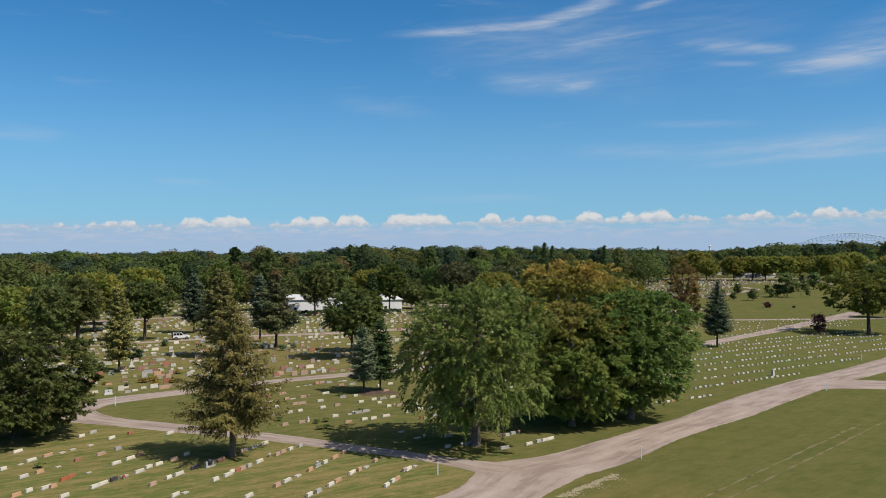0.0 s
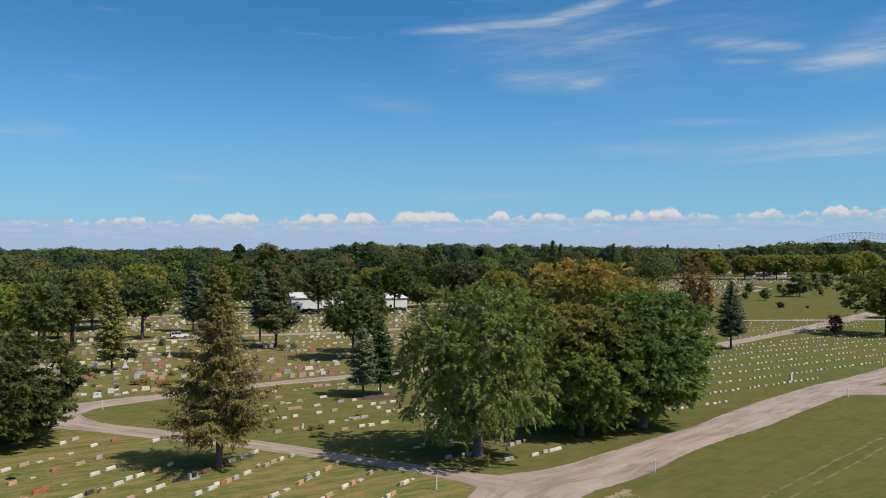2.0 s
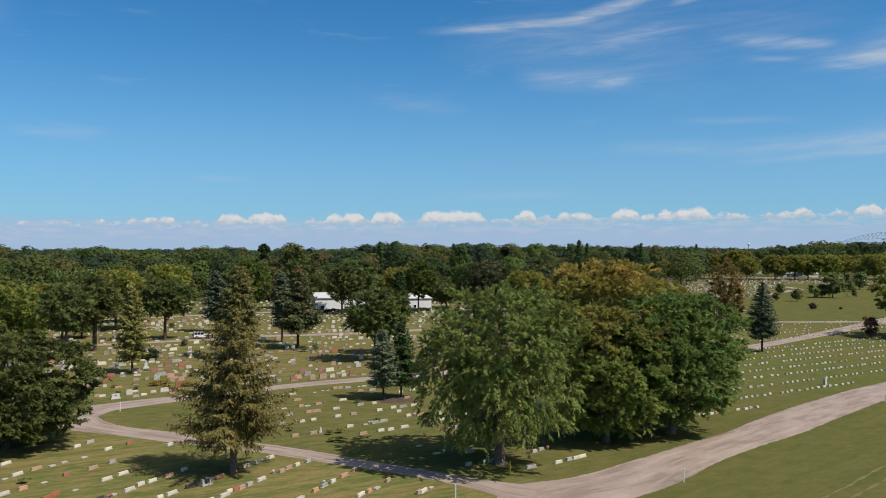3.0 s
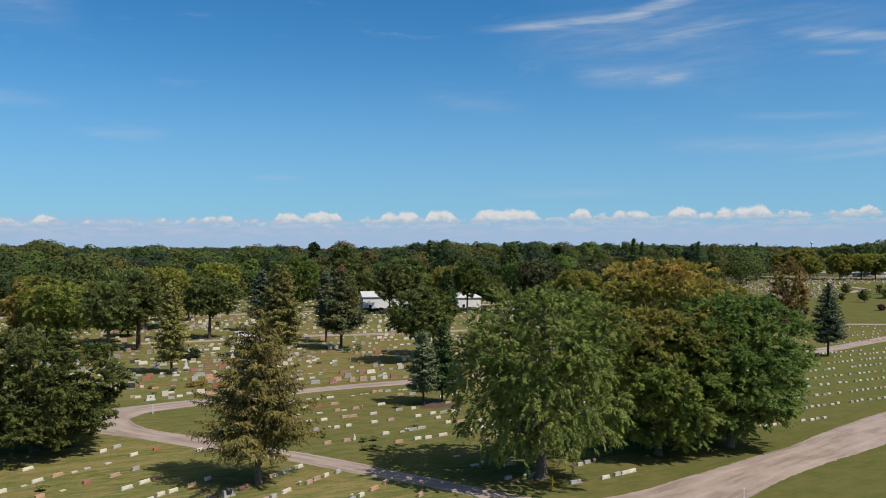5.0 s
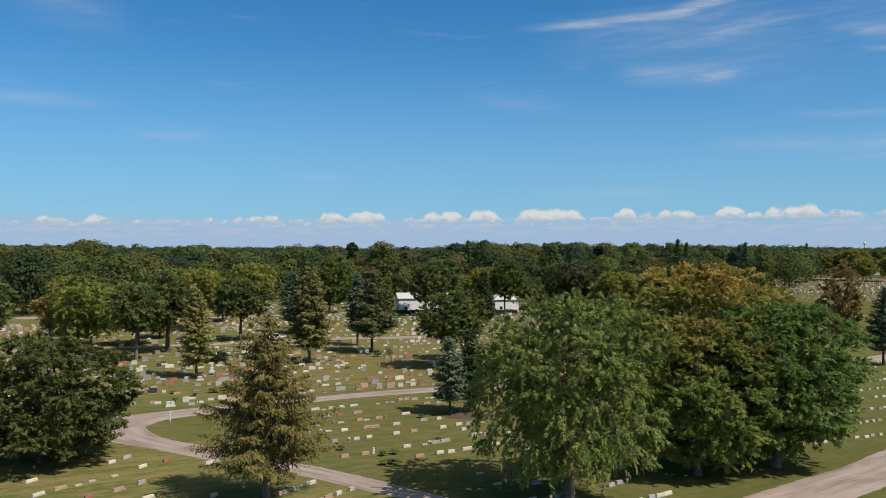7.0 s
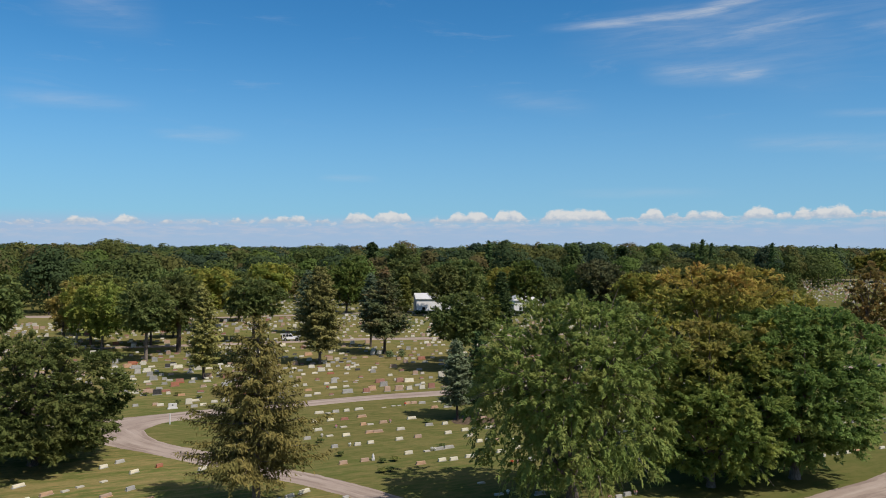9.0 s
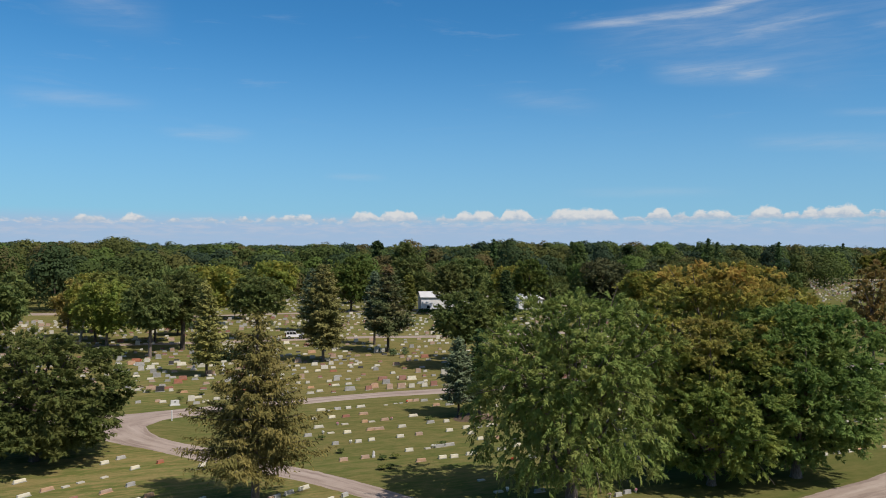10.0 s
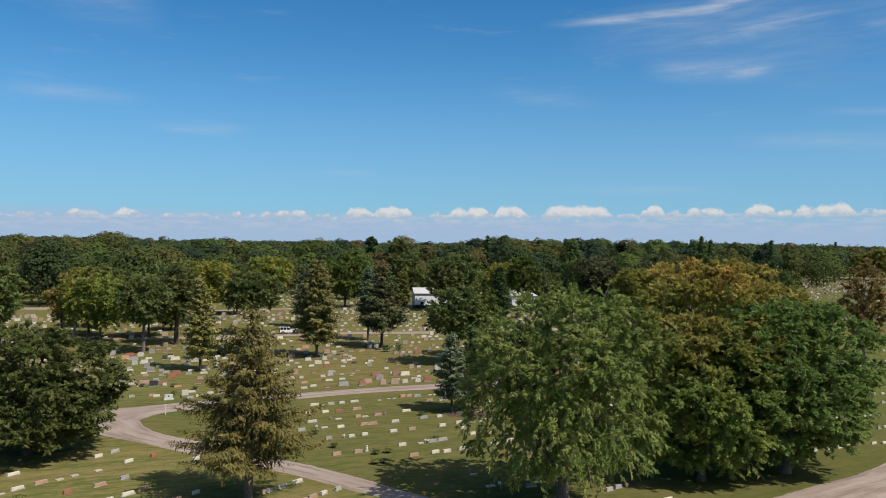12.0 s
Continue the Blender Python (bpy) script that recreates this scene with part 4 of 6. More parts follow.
tree("maple_tree", "darker maple beyond the green one", pad_tree_meshes(48, 15.4, 4.9, 3.8, 0.28, LEAF_MID, BARK_DARK, 130, 15000, 0.34, 1.2, 0.46, 0.45, 0.05, 14, 0.3, 2.3), -56.2, 168.3)
tree("spruce_tree", "old dark spruce with rusty cones at its top", conifer_meshes(24, 18.8, 5.6, 4.2, 0.35, NEEDLE_DARK, BARK_DARK, 0.66, 0.50, 8, -0.12, 0.10, 0.35, 0.46, 0.5, 0.26, 0.16), -79.3, 172.2)
tree("spruce_tree", "grey-green spruce among the older graves", conifer_meshes(25, 16.8, 3.2, 4.0, 0.3, NEEDLE_TEAL, BARK_DARK, 0.55, 0.45, 9, -0.1, 0.1, 0.3, 0.50, 0.35, 0.26, 0.2), -87.8, 182.4)
tree("spruce_tree", "narrow olive-yellow spruce among old headstones", conifer_meshes(26, 16.5, 3.4, 2.9, 0.25, NEEDLE_OLIVE, BARK_DARK, 0.60, 0.50, 9, -0.12, 0.14, 0.3, 0.44, 0.35, 0.20, 0.25), -92.6, 128.4)
tree("oak_tree", "oak with a tall bare trunk", pad_tree_meshes(17, 16.9, 6.4, 5.4, 0.36, LEAF_OAK, BARK, 163, 22000, 0.34, 1.36, 0.48, 0.45, 0.05), -116.8, 141.6)
tree("oak_tree", "dark oak with a thick trunk", pad_tree_meshes(18, 17.9, 7.0, 5.6, 0.5, LEAF_OAK, BARK_DARK, 190, 24000, 0.34, 1.44, 0.48, 0.45, 0.05), -120.4, 155.6)
tree("oak_tree", "oak beside the far drive", pad_tree_meshes(19, 16.2, 7.9, 5.6, 0.38, LEAF_OAK, BARK_DARK, 176, 22000, 0.35, 1.44, 0.48, 0.45, 0.06), -118.3, 180.2, 50)
tree("spruce_tree", "grey-blue spruce behind the parked car", conifer_meshes(27, 16.7, 4.3, 3.6, 0.3, NEEDLE_TEAL, BARK_DARK, 0.60, 0.48, 9, -0.08, 0.12, 0.25, 0.52, 0.3, 0.28, 0.2), -115.4, 200.5)
tree("spruce_tree", "tall olive spruce with a bare lower trunk", conifer_meshes(28, 19.0, 5.5, 3.6, 0.33, NEEDLE_DUSK, BARK, 0.52, 0.58, 9, -0.16, 0.12, 0.35, 0.46, 0.3, 0.20, 0.22), -84.0, 153.0)
tree("ash_tree", "thin rust-brown tree with sparse leaves", pad_tree_meshes(31, 21.4, 4.9, 3.2, 0.28, LEAF_RUST, BARK, 110, 14000, 0.32, 1.2, 0.5, 0.7, 0.16, 16, 0.3, 2.2, 0.8, (0, 0), 40), 15.8, 195.0)
tree("spruce_tree", "dark blue-green spruce by the gravel drive", conifer_meshes(32, 15.4, 4.1, 3.2, 0.25, NEEDLE_TEAL, BARK_DARK, 0.68, 0.40, 9, -0.02, 0.12, 0.12, 0.38, 0.2, 0.30, 0.15), 23.4, 194.0)
tree("oak_tree", "broad yellow-green oak over the drive", pad_tree_meshes(33, 19.4, 12.3, 5.2, 0.5, LEAF_LIME, BARK_DARK, 170, 40000, 0.38, 1.8, 0.52, 0.2, 0.2, 20, 0.3, 2.3), 68.6, 236.0)
tree("ornamental_tree", "small purple-leaved tree at the drive fork", broad_tree_meshes(34, 6.0, 2.1, 0.6, 0.08, LEAF_RED, BARK_DARK, 55, 3000, 0.28, 0.6), 54.9, 232.6)
tree("shade_tree", "tall tree standing before the white building", pad_tree_meshes(35, 18.6, 7.4, 4.0, 0.35, LEAF_OAK, BARK_DARK, 128, 12000, 0.48, 1.52, 0.5, 0.45, 0.05), -104.6, 268.5)
tree("shade_tree", "tall tree before the gabled white building", pad_tree_meshes(36, 20.0, 6.8, 5.4, 0.3, LEAF_MID, BARK_DARK, 128, 12000, 0.48, 1.52, 0.5, 0.45, 0.05), -80.6, 281.0)
tree("cedar_tree", "dark conical cedar behind the graves", conifer_meshes(37, 15.6, 3.4, 0.5, 0.25, NEEDLE_GREEN, BARK_DARK, 0.62, 0.40, 12, 0.3, 0.1, 0.1, 0.6, 0.2, 0.34, 0.12, 0.2, 0.5), -79.0, 252.0)
tree("cedar_tree", "narrow yellow-green cedar by the white building", conifer_meshes(38, 13.0, 2.6, 0.4, 0.15, NEEDLE_LIME, BARK_DARK, 0.40, 0.40, 12, 0.4, 0.1, 0.1, 0.6, 0.2, 0.34, 0.2, 0.2, 0.5), -121.0, 272.5)
tree("ash_tree", "half-bare tree with rusty brown leaves", pad_tree_meshes(40, 15.0, 5.5, 2.0, 0.28, LEAF_RUST, BARK, 70, 7000, 0.40, 1.4, 0.5, 0.6, 0.2, 16), -158.0, 160.5)
tree("oak_tree", "yellow-green oak at the edge of the wood", pad_tree_meshes(39, 15.9, 7.2, 3.0, 0.3, LEAF_LIME, BARK, 190, 20000, 0.36, 1.44, 0.48, 0.45, 0.06), -135.1, 148.8)
tree("shade_tree", "broad bright-green maple before the wood", pad_tree_meshes(44, 20.4, 9.5, 3.0, 0.4, LEAF_MID, BARK_DARK, 144, 13000, 0.55, 1.76, 0.5, 0.45, 0.03), -137.5, 262.0)
tree("shade_tree", "broad grey-olive oak before the wood", pad_tree_meshes(45, 20.6, 10.5, 3.0, 0.4, LEAF_GREY, BARK_DARK, 144, 15000, 0.55, 1.76, 0.5, 0.45, 0.03), -56.0, 285.0)
tree("shade_tree", "broad grey-olive oak before the wood", pad_tree_meshes(46, 19.4, 9.5, 3.0, 0.4, LEAF_GREY, BARK_DARK, 144, 13000, 0.55, 1.76, 0.5, 0.45, 0.03), -40.5, 291.0)
tree("shade_tree", "tall dark oak rising above the wood", pad_tree_meshes(47, 25.2, 6.2, 6.0, 0.4, LEAF_OAK, BARK_DARK, 112, 8000, 0.65, 1.52, 0.6, 0.45, 0.03), -153.8, 339.0)

PINE = [pad_tree_meshes(91, 25.0, 3.4, 8.0, 0.3, NEEDLE_GREEN, BARK_DARK, 60, 3600, 0.6, 1.0, 0.72, 0.2, 0.2, 8), conifer_meshes(92, 25.0, 6.0, 5.0, 0.3, NEEDLE_GREEN, BARK_DARK, 1.0, 0.9, 6, 0.0, 0.1, 0.2, 0.9, 0.5, 0.6, 0.15, 0.1, 0.1)]
for a, far, kind, size in ((-26.28, 424, 0, 1.04), (-18.5, 390, 1, 1.03), (-4.75, 420, 1, 1.08), (-4.2, 432, 1, 1.02), (-13.4, 410, 1, 1.0), (-0.6, 470, 1, 1.04), (3.0, 640, 1, 1.06), (-9.8, 430, 0, 1.0)):
    tree("pine_tree", ("tall dark pine with a flat crown above the wood", "dark pointed conifer above the wood")[kind], PINE[kind], far * math.sin(radians(a)), far * math.cos(radians(a)), a * 9, "conifers standing above the wood", "tree", size)

tree("oak_tree", "dark oak beyond the broad oak on the lawn", pad_tree_meshes(41, 13.5, 6.5, 3.0, 0.35, LEAF_OAK, BARK_DARK, 80, 16000, 0.36, 1.9, 0.48, 0.42), 91.5, 297.4, 20)

# shared shapes for the trees further off
FAR_SHAPES = []
for i, (mat, h, r, zb) in enumerate(((LEAF_GROVE, 18, 8.0, 4.5), (LEAF_GROVE, 17, 8.6, 4.0), (LEAF_OLIVE, 16.5, 9.2, 1.5), (LEAF_OAK, 19, 8.0, 6.0), (LEAF_STREET, 16.5, 9.2, 4.6), (LEAF_GROVE, 12, 6.0, 2.0))):
    FAR_SHAPES.append(pad_tree_meshes(60 + i, h, r, zb, 0.35, mat, BARK_DARK, 130, 9000, 0.66, 1.7, 0.48, 0.5, 0.02, 8))
SMALL_SHAPES = [broad_tree_meshes(70, 6.5, 2.8, 1.2, 0.12, LEAF_OAK, BARK_DARK, 50, 1400, 0.55, 0.9), broad_tree_meshes(71, 5.0, 1.2, 0.5, 0.1, LEAF_OAK, BARK_DARK, 26, 700, 0.5, 0.6),
                broad_tree_meshes(72, 3.8, 2.2, 0.3, 0.1, LEAF_RED, BARK_DARK, 30, 900, 0.5, 0.8)]
for x, y, s, size in ((62.9, 393.0, 0, 0.9), (81.0, 462.2, 1, 1.1), (76.2, 422.3, 1, 1.0), (84.4, 427.6, 0, 1.9), (80.4, 430.5, 0, 1.0), (96.5, 439.1, 1, 1.0), (60.5, 342.2, 2, 0.65),
                      (64.5, 452.2, 0, 0.9), (54.8, 395.9, 0, 0.6), (117.4, 521.0, 0, 1.6), (126.9, 598.1, 1, 1.5), (70.8, 344.2, 2, 0.25), (106.3, 494.1, 0, 1.0)):
    tree("ornamental_tree", ("small round dark-green lawn tree", "small narrow columnar lawn tree", "low reddish-purple lawn shrub")[s], SMALL_SHAPES[s], x, y, x * 7, "ornamental trees on the lawn", "tree", size)

GROVE = np.random.default_rng(5)
# trees standing between the grave sections to the west, then along the rear
WEST_GROVE = ((-132.9, 164.0), (-140.5, 178.7), (-145.4, 200.5), (-147.0, 160.0), (-149.9, 134.4), (-159.7, 173.6), (-166.5, 144.8), (-163.7, 195.3), (-150.4, 221.4), (-170.8, 218.4),
             (-128.9, 291.9), (-111.3, 303.7), (-96.8, 318.1), (-62.3, 283.0), (-49.8, 294.8), (-41.1, 268.1), (-58.4, 309.6), (-30.8, 304.0),
             (-20.2, 282.0), (-75.4, 310.2), (-11.6, 328.1), (-8.5, 372.0), (-36.3, 343.7), (-65.2, 341.8), (-89.0, 350.2), (-18.0, 370.9), (-0.6, 391.0), (-49.5, 376.9), (-116.6, 338.4), (-137.4, 321.5), (-157.6, 297.5), (-175.4, 271.4))
EAST_GROVE = ((73.4, 659.5), (90.1, 669.2), (104.4, 674.6), (117.5, 679.9), (130.1, 673.4), (145.2, 689.4), (64.4, 675.8), (158.5, 701.5), (172.4, 693.5), (50.4, 682.5), (188.0, 717.0), (128.2, 741.9), (104.4, 748.1), (82.6, 742.2),
             (-184.4, 201.5), (-184.2, 236.3), (-192.3, 156.5), (-212.0, 166.0), (-205.9, 219.3), (109.3, 362.6), (129.9, 390.3), (150.1, 426.0), (139.6, 362.2), (168.7, 465.5), (146.2, 507.0), (169.7, 548.0), (140.7, 591.0))
for x, y in WEST_GROVE + EAST_GROVE:
    s = (0, 1, 2, 3, 0, 4, 5, 1)[int(GROVE.integers(0, 8))]
    if x < -142:
        s = (2, 4, 0, 2, 1, 1)[s]
    if y > 540:
        s = 4 if y < 720 else 2
    tree("shade_tree", ("dark-green oak at the wood's edge", "green maple at the wood's edge", "olive-yellow oak at the wood's edge", "tall dark oak at the wood's edge", "broad olive-green maple at the wood's edge", "low green maple at the wood's edge")[s],
         FAR_SHAPES[s], x + GROVE.normal(0, 1.5), y + GROVE.normal(0, 1.5), GROVE.uniform(0, 360), "trees round the cemetery", "tree", GROVE.uniform(0.70, 1.12) * (1.35 if y > 540 else 1.0))


def far_woods():
    """The wood that rings the cemetery, out to the horizon: crowns of leaf clumps, with dark trunks along its edge."""
    rng = np.random.default_rng(8)
    verts, index, trunks = [], [], []
    ring = 318.0
    while ring < 3600:
        gap = 15.0 if ring < 620 else 15.0 + (ring - 620) * 0.016
        for a in np.arange(-58, 34, math.degrees(gap / ring)):
            a += rng.normal(0, 0.25) * math.degrees(gap / ring)
            dist = ring + rng.normal(0, 5)
            edge = 375 if -32 < a < -10 else 320 if a <= -32 else 375 + (a + 10) * 13.5 if a < 2 else min(765, 537 + (a - 2) * 110)
            edge += 14 * math.sin(a * 1.3)
            if dist < edge:
                continue
            x, y = dist * math.sin(radians(a)), dist * math.cos(radians(a)) - 10
            base = 18.6 if a < -41 else 16.2 if a < -27 else min(22.5, 19.5 + (a + 17) * 0.24) if a > -17 else 16.2 + (a + 27) * 0.33
            base += max(0.0, min(8.0, (a - 6.0) * 1.0)) * (dist < 1300)
            h = rng.normal(base, 3.4 if a < -27 else 2.8) + 5.0 * noise.noise((x * 0.013, y * 0.013, 7)) - max(0.0, dist - 900) * 0.002
            h = max(11.0, min(h + (rng.random() < 0.05) * rng.uniform(1.5, 3.5), rng.uniform(20.0, 28.5) if a < -41 else rng.uniform(18.5, 26.5) if a < -27 else 26.0 if a < 8.0 else 33.0))
            r = rng.uniform(6.5, 12.0) * (1 if dist < 900 else 1.4)
            front = dist < edge + 45
            n = 1700 if front and dist < 520 else 800 if dist < 620 else 240 if dist < 1100 else 90
            zb = 1.2 if front else h - 11.0
            # a crown is a dome with smaller mounds on it
            m = 11 if n > 400 else 7 if n > 100 else 4
            zc = zb + (h - zb) * 0.42
            hd = unit(rng.normal(size=(m, 3)) + np.array((0, -0.25, 0.55)))
            hub = np.array((x, y, zc)) + hd * np.array((r * 0.70, r * 0.70, h - zc - r * 0.30)) * rng.uniform(0.80, 1.05, (m, 1))
            hub[0], mound = (x, y, zc), r * rng.uniform(0.28, 0.50, m)
            mound[0] = r * 0.80
            d = unit(rng.normal(size=(n, 3)) + np.array((0, -0.35, 0.55)))
            at = rng.choice(m, n, p=mound ** 2 / (mound ** 2).sum())
            tall = np.where(at == 0, (h - zc) / r, 0.85)
            p = hub[at] + d * np.stack([np.ones(n), np.ones(n), tall], 1) * mound[at][:, None] * rng.uniform(0.86, 1.10, (n, 1))
            normal = unit(d * 1.5 + rng.normal(0, 0.36, d.shape) + np.array((0, 0, 0.25)))
            size = rng.uniform(0.7, 1.3, n) * (0.90 if n > 1000 else 1.1 if n > 500 else 1.7 if n > 100 else 2.8)
            v, q = leaf_arrays(p, np.cross(normal, rng.normal(size=d.shape)), normal, size * 1.2, size * 0.95)
            verts.append(v)
            kind = rng.choice(6, p=(0.17, 0.20, 0.25, 0.14, 0.09, 0.15) if dist < 560 else (0.25, 0.22, 0.16, 0.19, 0.09, 0.09))
            index.append(np.full(n, kind))
            if front:
                trunks.append(([(x, y, 0), (x, y, zc)], (0.35, 0.15)))
        ring += gap * (1.0 if ring < 620 else 1.6)
    v = np.concatenate(verts)
    me = arrays_mesh("wood", v, np.arange(len(v)).reshape(-1, 3), [WOOD_DARK, WOOD_GREEN, WOOD_OLIVE, WOOD_DEEP, WOOD_BRIGHT, WOOD_BROWN], np.concatenate(index))
    tagged(new("wood", me), "dense mixed green wood ringing the cemetery", "woodland", kind="stuff")
    tagged(new("wood_trunks", tubes_mesh("wood_trunks", trunks, BARK_DARK, 5)), "dark trunks along the edge of the wood", "woodland", kind="stuff")


WOOD_DARK = leaf_material("wood_dark_leaves", (0.033, 0.055, 0.022), (0.039, 0.061, 0.024), (0.050, 0.070, 0.026), 0.28, 0.03)
WOOD_GREEN = leaf_material("wood_green_leaves", (0.042, 0.068, 0.020), (0.050, 0.076, 0.022), (0.066, 0.082, 0.024), 0.28, 0.03)
WOOD_OLIVE = leaf_material("wood_olive_leaves", (0.063, 0.074, 0.022), (0.071, 0.082, 0.024), (0.086, 0.086, 0.026), 0.28, 0.03)
WOOD_DEEP = leaf_material("wood_deep_green_leaves", (0.024, 0.041, 0.024), (0.028, 0.046, 0.026), (0.034, 0.052, 0.026), 0.25, 0.03)
WOOD_BRIGHT = leaf_material("wood_bright_green_leaves", (0.060, 0.100, 0.024), (0.070, 0.110, 0.026), (0.086, 0.112, 0.028), 0.30, 0.03)
WOOD_BROWN = leaf_material("wood_brown_olive_leaves", (0.073, 0.071, 0.026), (0.083, 0.079, 0.030), (0.096, 0.078, 0.030), 0.28, 0.03)
far_woods()


# ---------------------------------------------------------------- graves
STONE_LABEL = {"w": "pale granite headstone on a low base", "g": "grey granite headstone on a low base", "o": "tan granite headstone on a low base", "r": "red granite headstone on a low base",
               "d": "dark polished granite headstone on a base", "f": "low worn stone marker set in grass"}


def slab(bm, w, d, h, z, crown, bevel):
    """An upright slab with a gently arched or flat top."""
    outline = [(-w / 2, z), (w / 2, z), (w / 2, z + h * (1 - crown))]
    for i in range(1, 6):
        a = math.pi * i / 6
        outline.append((w / 2 * math.cos(a), z + h * (1 - crown) + h * crown * math.sin(a)))
    outline.append((-w / 2, z + h * (1 - crown)))
    prism(bm, outline, d, bevel)


def stone_shapes(letter):
    """The meshes of one kind of headstone: several sizes of tablet and base."""
    shapes = []
    if letter == "f":
        for w, d, h in ((0.75, 0.4, 0.14), (0.62, 0.34, 0.1), (0.9, 0.42, 0.16)):
            bm = bmesh.new()
            box(bm, (w, d, h), (0, 0, 0), 0.02, 0.94)
            shapes.append((bm_mesh("marker", bm, STONE["f"]), None))
        return shapes
    upper = letter.isupper()
    low = letter.lower()
    for w, d, h, crown in (((1.3, 0.24, 0.56, 0.08), (1.6, 0.26, 0.46, 0.05), (1.0, 0.24, 0.68, 0.16)) if upper else
                           ((1.05, 0.22, 0.27, 0.0), (0.9, 0.22, 0.29, 0.06), (1.25, 0.24, 0.26, 0.0), (0.75, 0.22, 0.28, 0.04))):
        bm = bmesh.new()
        base_h = 0.18 if upper else 0.07
        if crown:
            slab(bm, w, d, h, base_h, crown, 0.02)
        else:
            box(bm, (w, d, h), (0, 0, base_h), 0.025, 0.94)
        tablet = bm_mesh("tablet", bm, STONE[low])
        bm = bmesh.new()
        box(bm, (w * 1.12, d * 1.3, base_h + 0.02), (0, 0, -0.02), 0.02)
        shapes.append((tablet, bm_mesh("plinth", bm, CONCRETE if letter in "wg" else STONE[low])))
    return shapes


SHAPES = {c: stone_shapes(c) for c in "wgordfWGORD"}
PLACED = [(-94.0, 134.8), (-101.7, 147.0), (-93.8, 150.6), (-99.1, 133.0)]
stone_rng = np.random.default_rng(42)


def headstone(letter, x, y, turn, group):
    tablet, plinth = SHAPES[letter][int(stone_rng.integers(0, len(SHAPES[letter])))]
    turn += stone_rng.normal(0, 2.0)
    PLACED.append((x, y))
    if plinth is None:
        ob = new("grave_marker", tablet)
        ob.matrix_basis = pose(x, y, -0.01, 0, 0, turn)
        return tagged(ob, STONE_LABEL["f"], "headstone", group)
    label = STONE_LABEL[letter.lower()]
    root = thing("headstone", label.replace("headstone", "upright monument").replace("low base", "stone plinth") if letter.isupper() else label, "headstone", group, (x, y, 0), turn)
    part("tablet", tablet, root)
    part("plinth", plinth, root, "concrete plinth" if letter in "wg" else "")
    return root


def headstones(rows, turn, group):
    for row in rows:
        before = list(PLACED)
        for item in row.split(","):
            letter, x, y = item.split()
            if all(math.dist((float(x), float(y)), q) > 1.9 for q in before):
                headstone(letter, float(x), float(y), turn, group)


SOUTH_ROWS = (
    "o -42.4 73.7, g -42.2 74.2, g -41.9 75.7, w -41.5 77.6",
    "w -39.5 63.8, w -39.6 64.9, r -39.3 65.6, o -39.1 66.4, g -38.9 67.6, w -38.6 69.5",
    "o -37.9 72.8, o -37.8 74.2, w -37.4 75.5, g -36.9 77.2",
    "w -34.3 57.3, o -33.1 61.2, w -32.8 62.9, f -32.5 65.0, o -32.0 67.3, g -31.8 69.0, w -31.5 70.5, o -31.2 72.8, o -30.9 75.1",
    "w -28.9 58.7, g -28.5 60.0, w -28.1 62.4, o -27.9 63.9, w -27.4 67.0, o -27.0 68.3, f -26.7 69.6, o -26.4 72.2",
    "w -22.7 63.2, w -22.5 64.8, o -22.3 65.7, o -22.4 69.1, w -22.1 69.6, f -21.8 71.2",
    "w -65.0 76.8, g -65.0 79.1, w -60.8 76.6, r -60.1 79.5, w -55.3 80.5",
    "w -67.2 68.3, w -63.0 65.1, o -62.7 67.4, f -62.1 69.0, f -61.9 70.6, f -63.2 63.6",
    "w -63.4 61.3, w -59.3 59.1, o -58.9 61.0, f -58.6 63.5, r -58.2 66.2, o -57.3 69.1, g -56.9 71.8",
    "o -55.6 53.3, w -55.4 54.8, w -54.5 56.1, o -54.1 56.6, r -54.7 59.2, r -54.7 60.2, f -54.0 62.0, w -53.3 65.8, w -53.0 68.0, o -52.9 69.8",
    "w -51.0 53.9, w -50.1 57.2, w -50.0 58.4, d -49.8 59.9, f -49.6 61.4, w -49.0 63.2, w -49.0 65.0, w -48.6 66.3",
    "o -45.1 59.1, w -44.8 61.6, w -44.5 63.1, o -48.1 68.5, w -47.8 70.8",
    "r -60.2 77.9, f -61.2 72.9, g -52.5 71.2, r -54.7 57.7, d -44.1 65.7, r -43.0 69.3",
    "w -41.1 56.2, f -40.7 57.3, w -39.9 61.9, w -39.8 63.5",
)
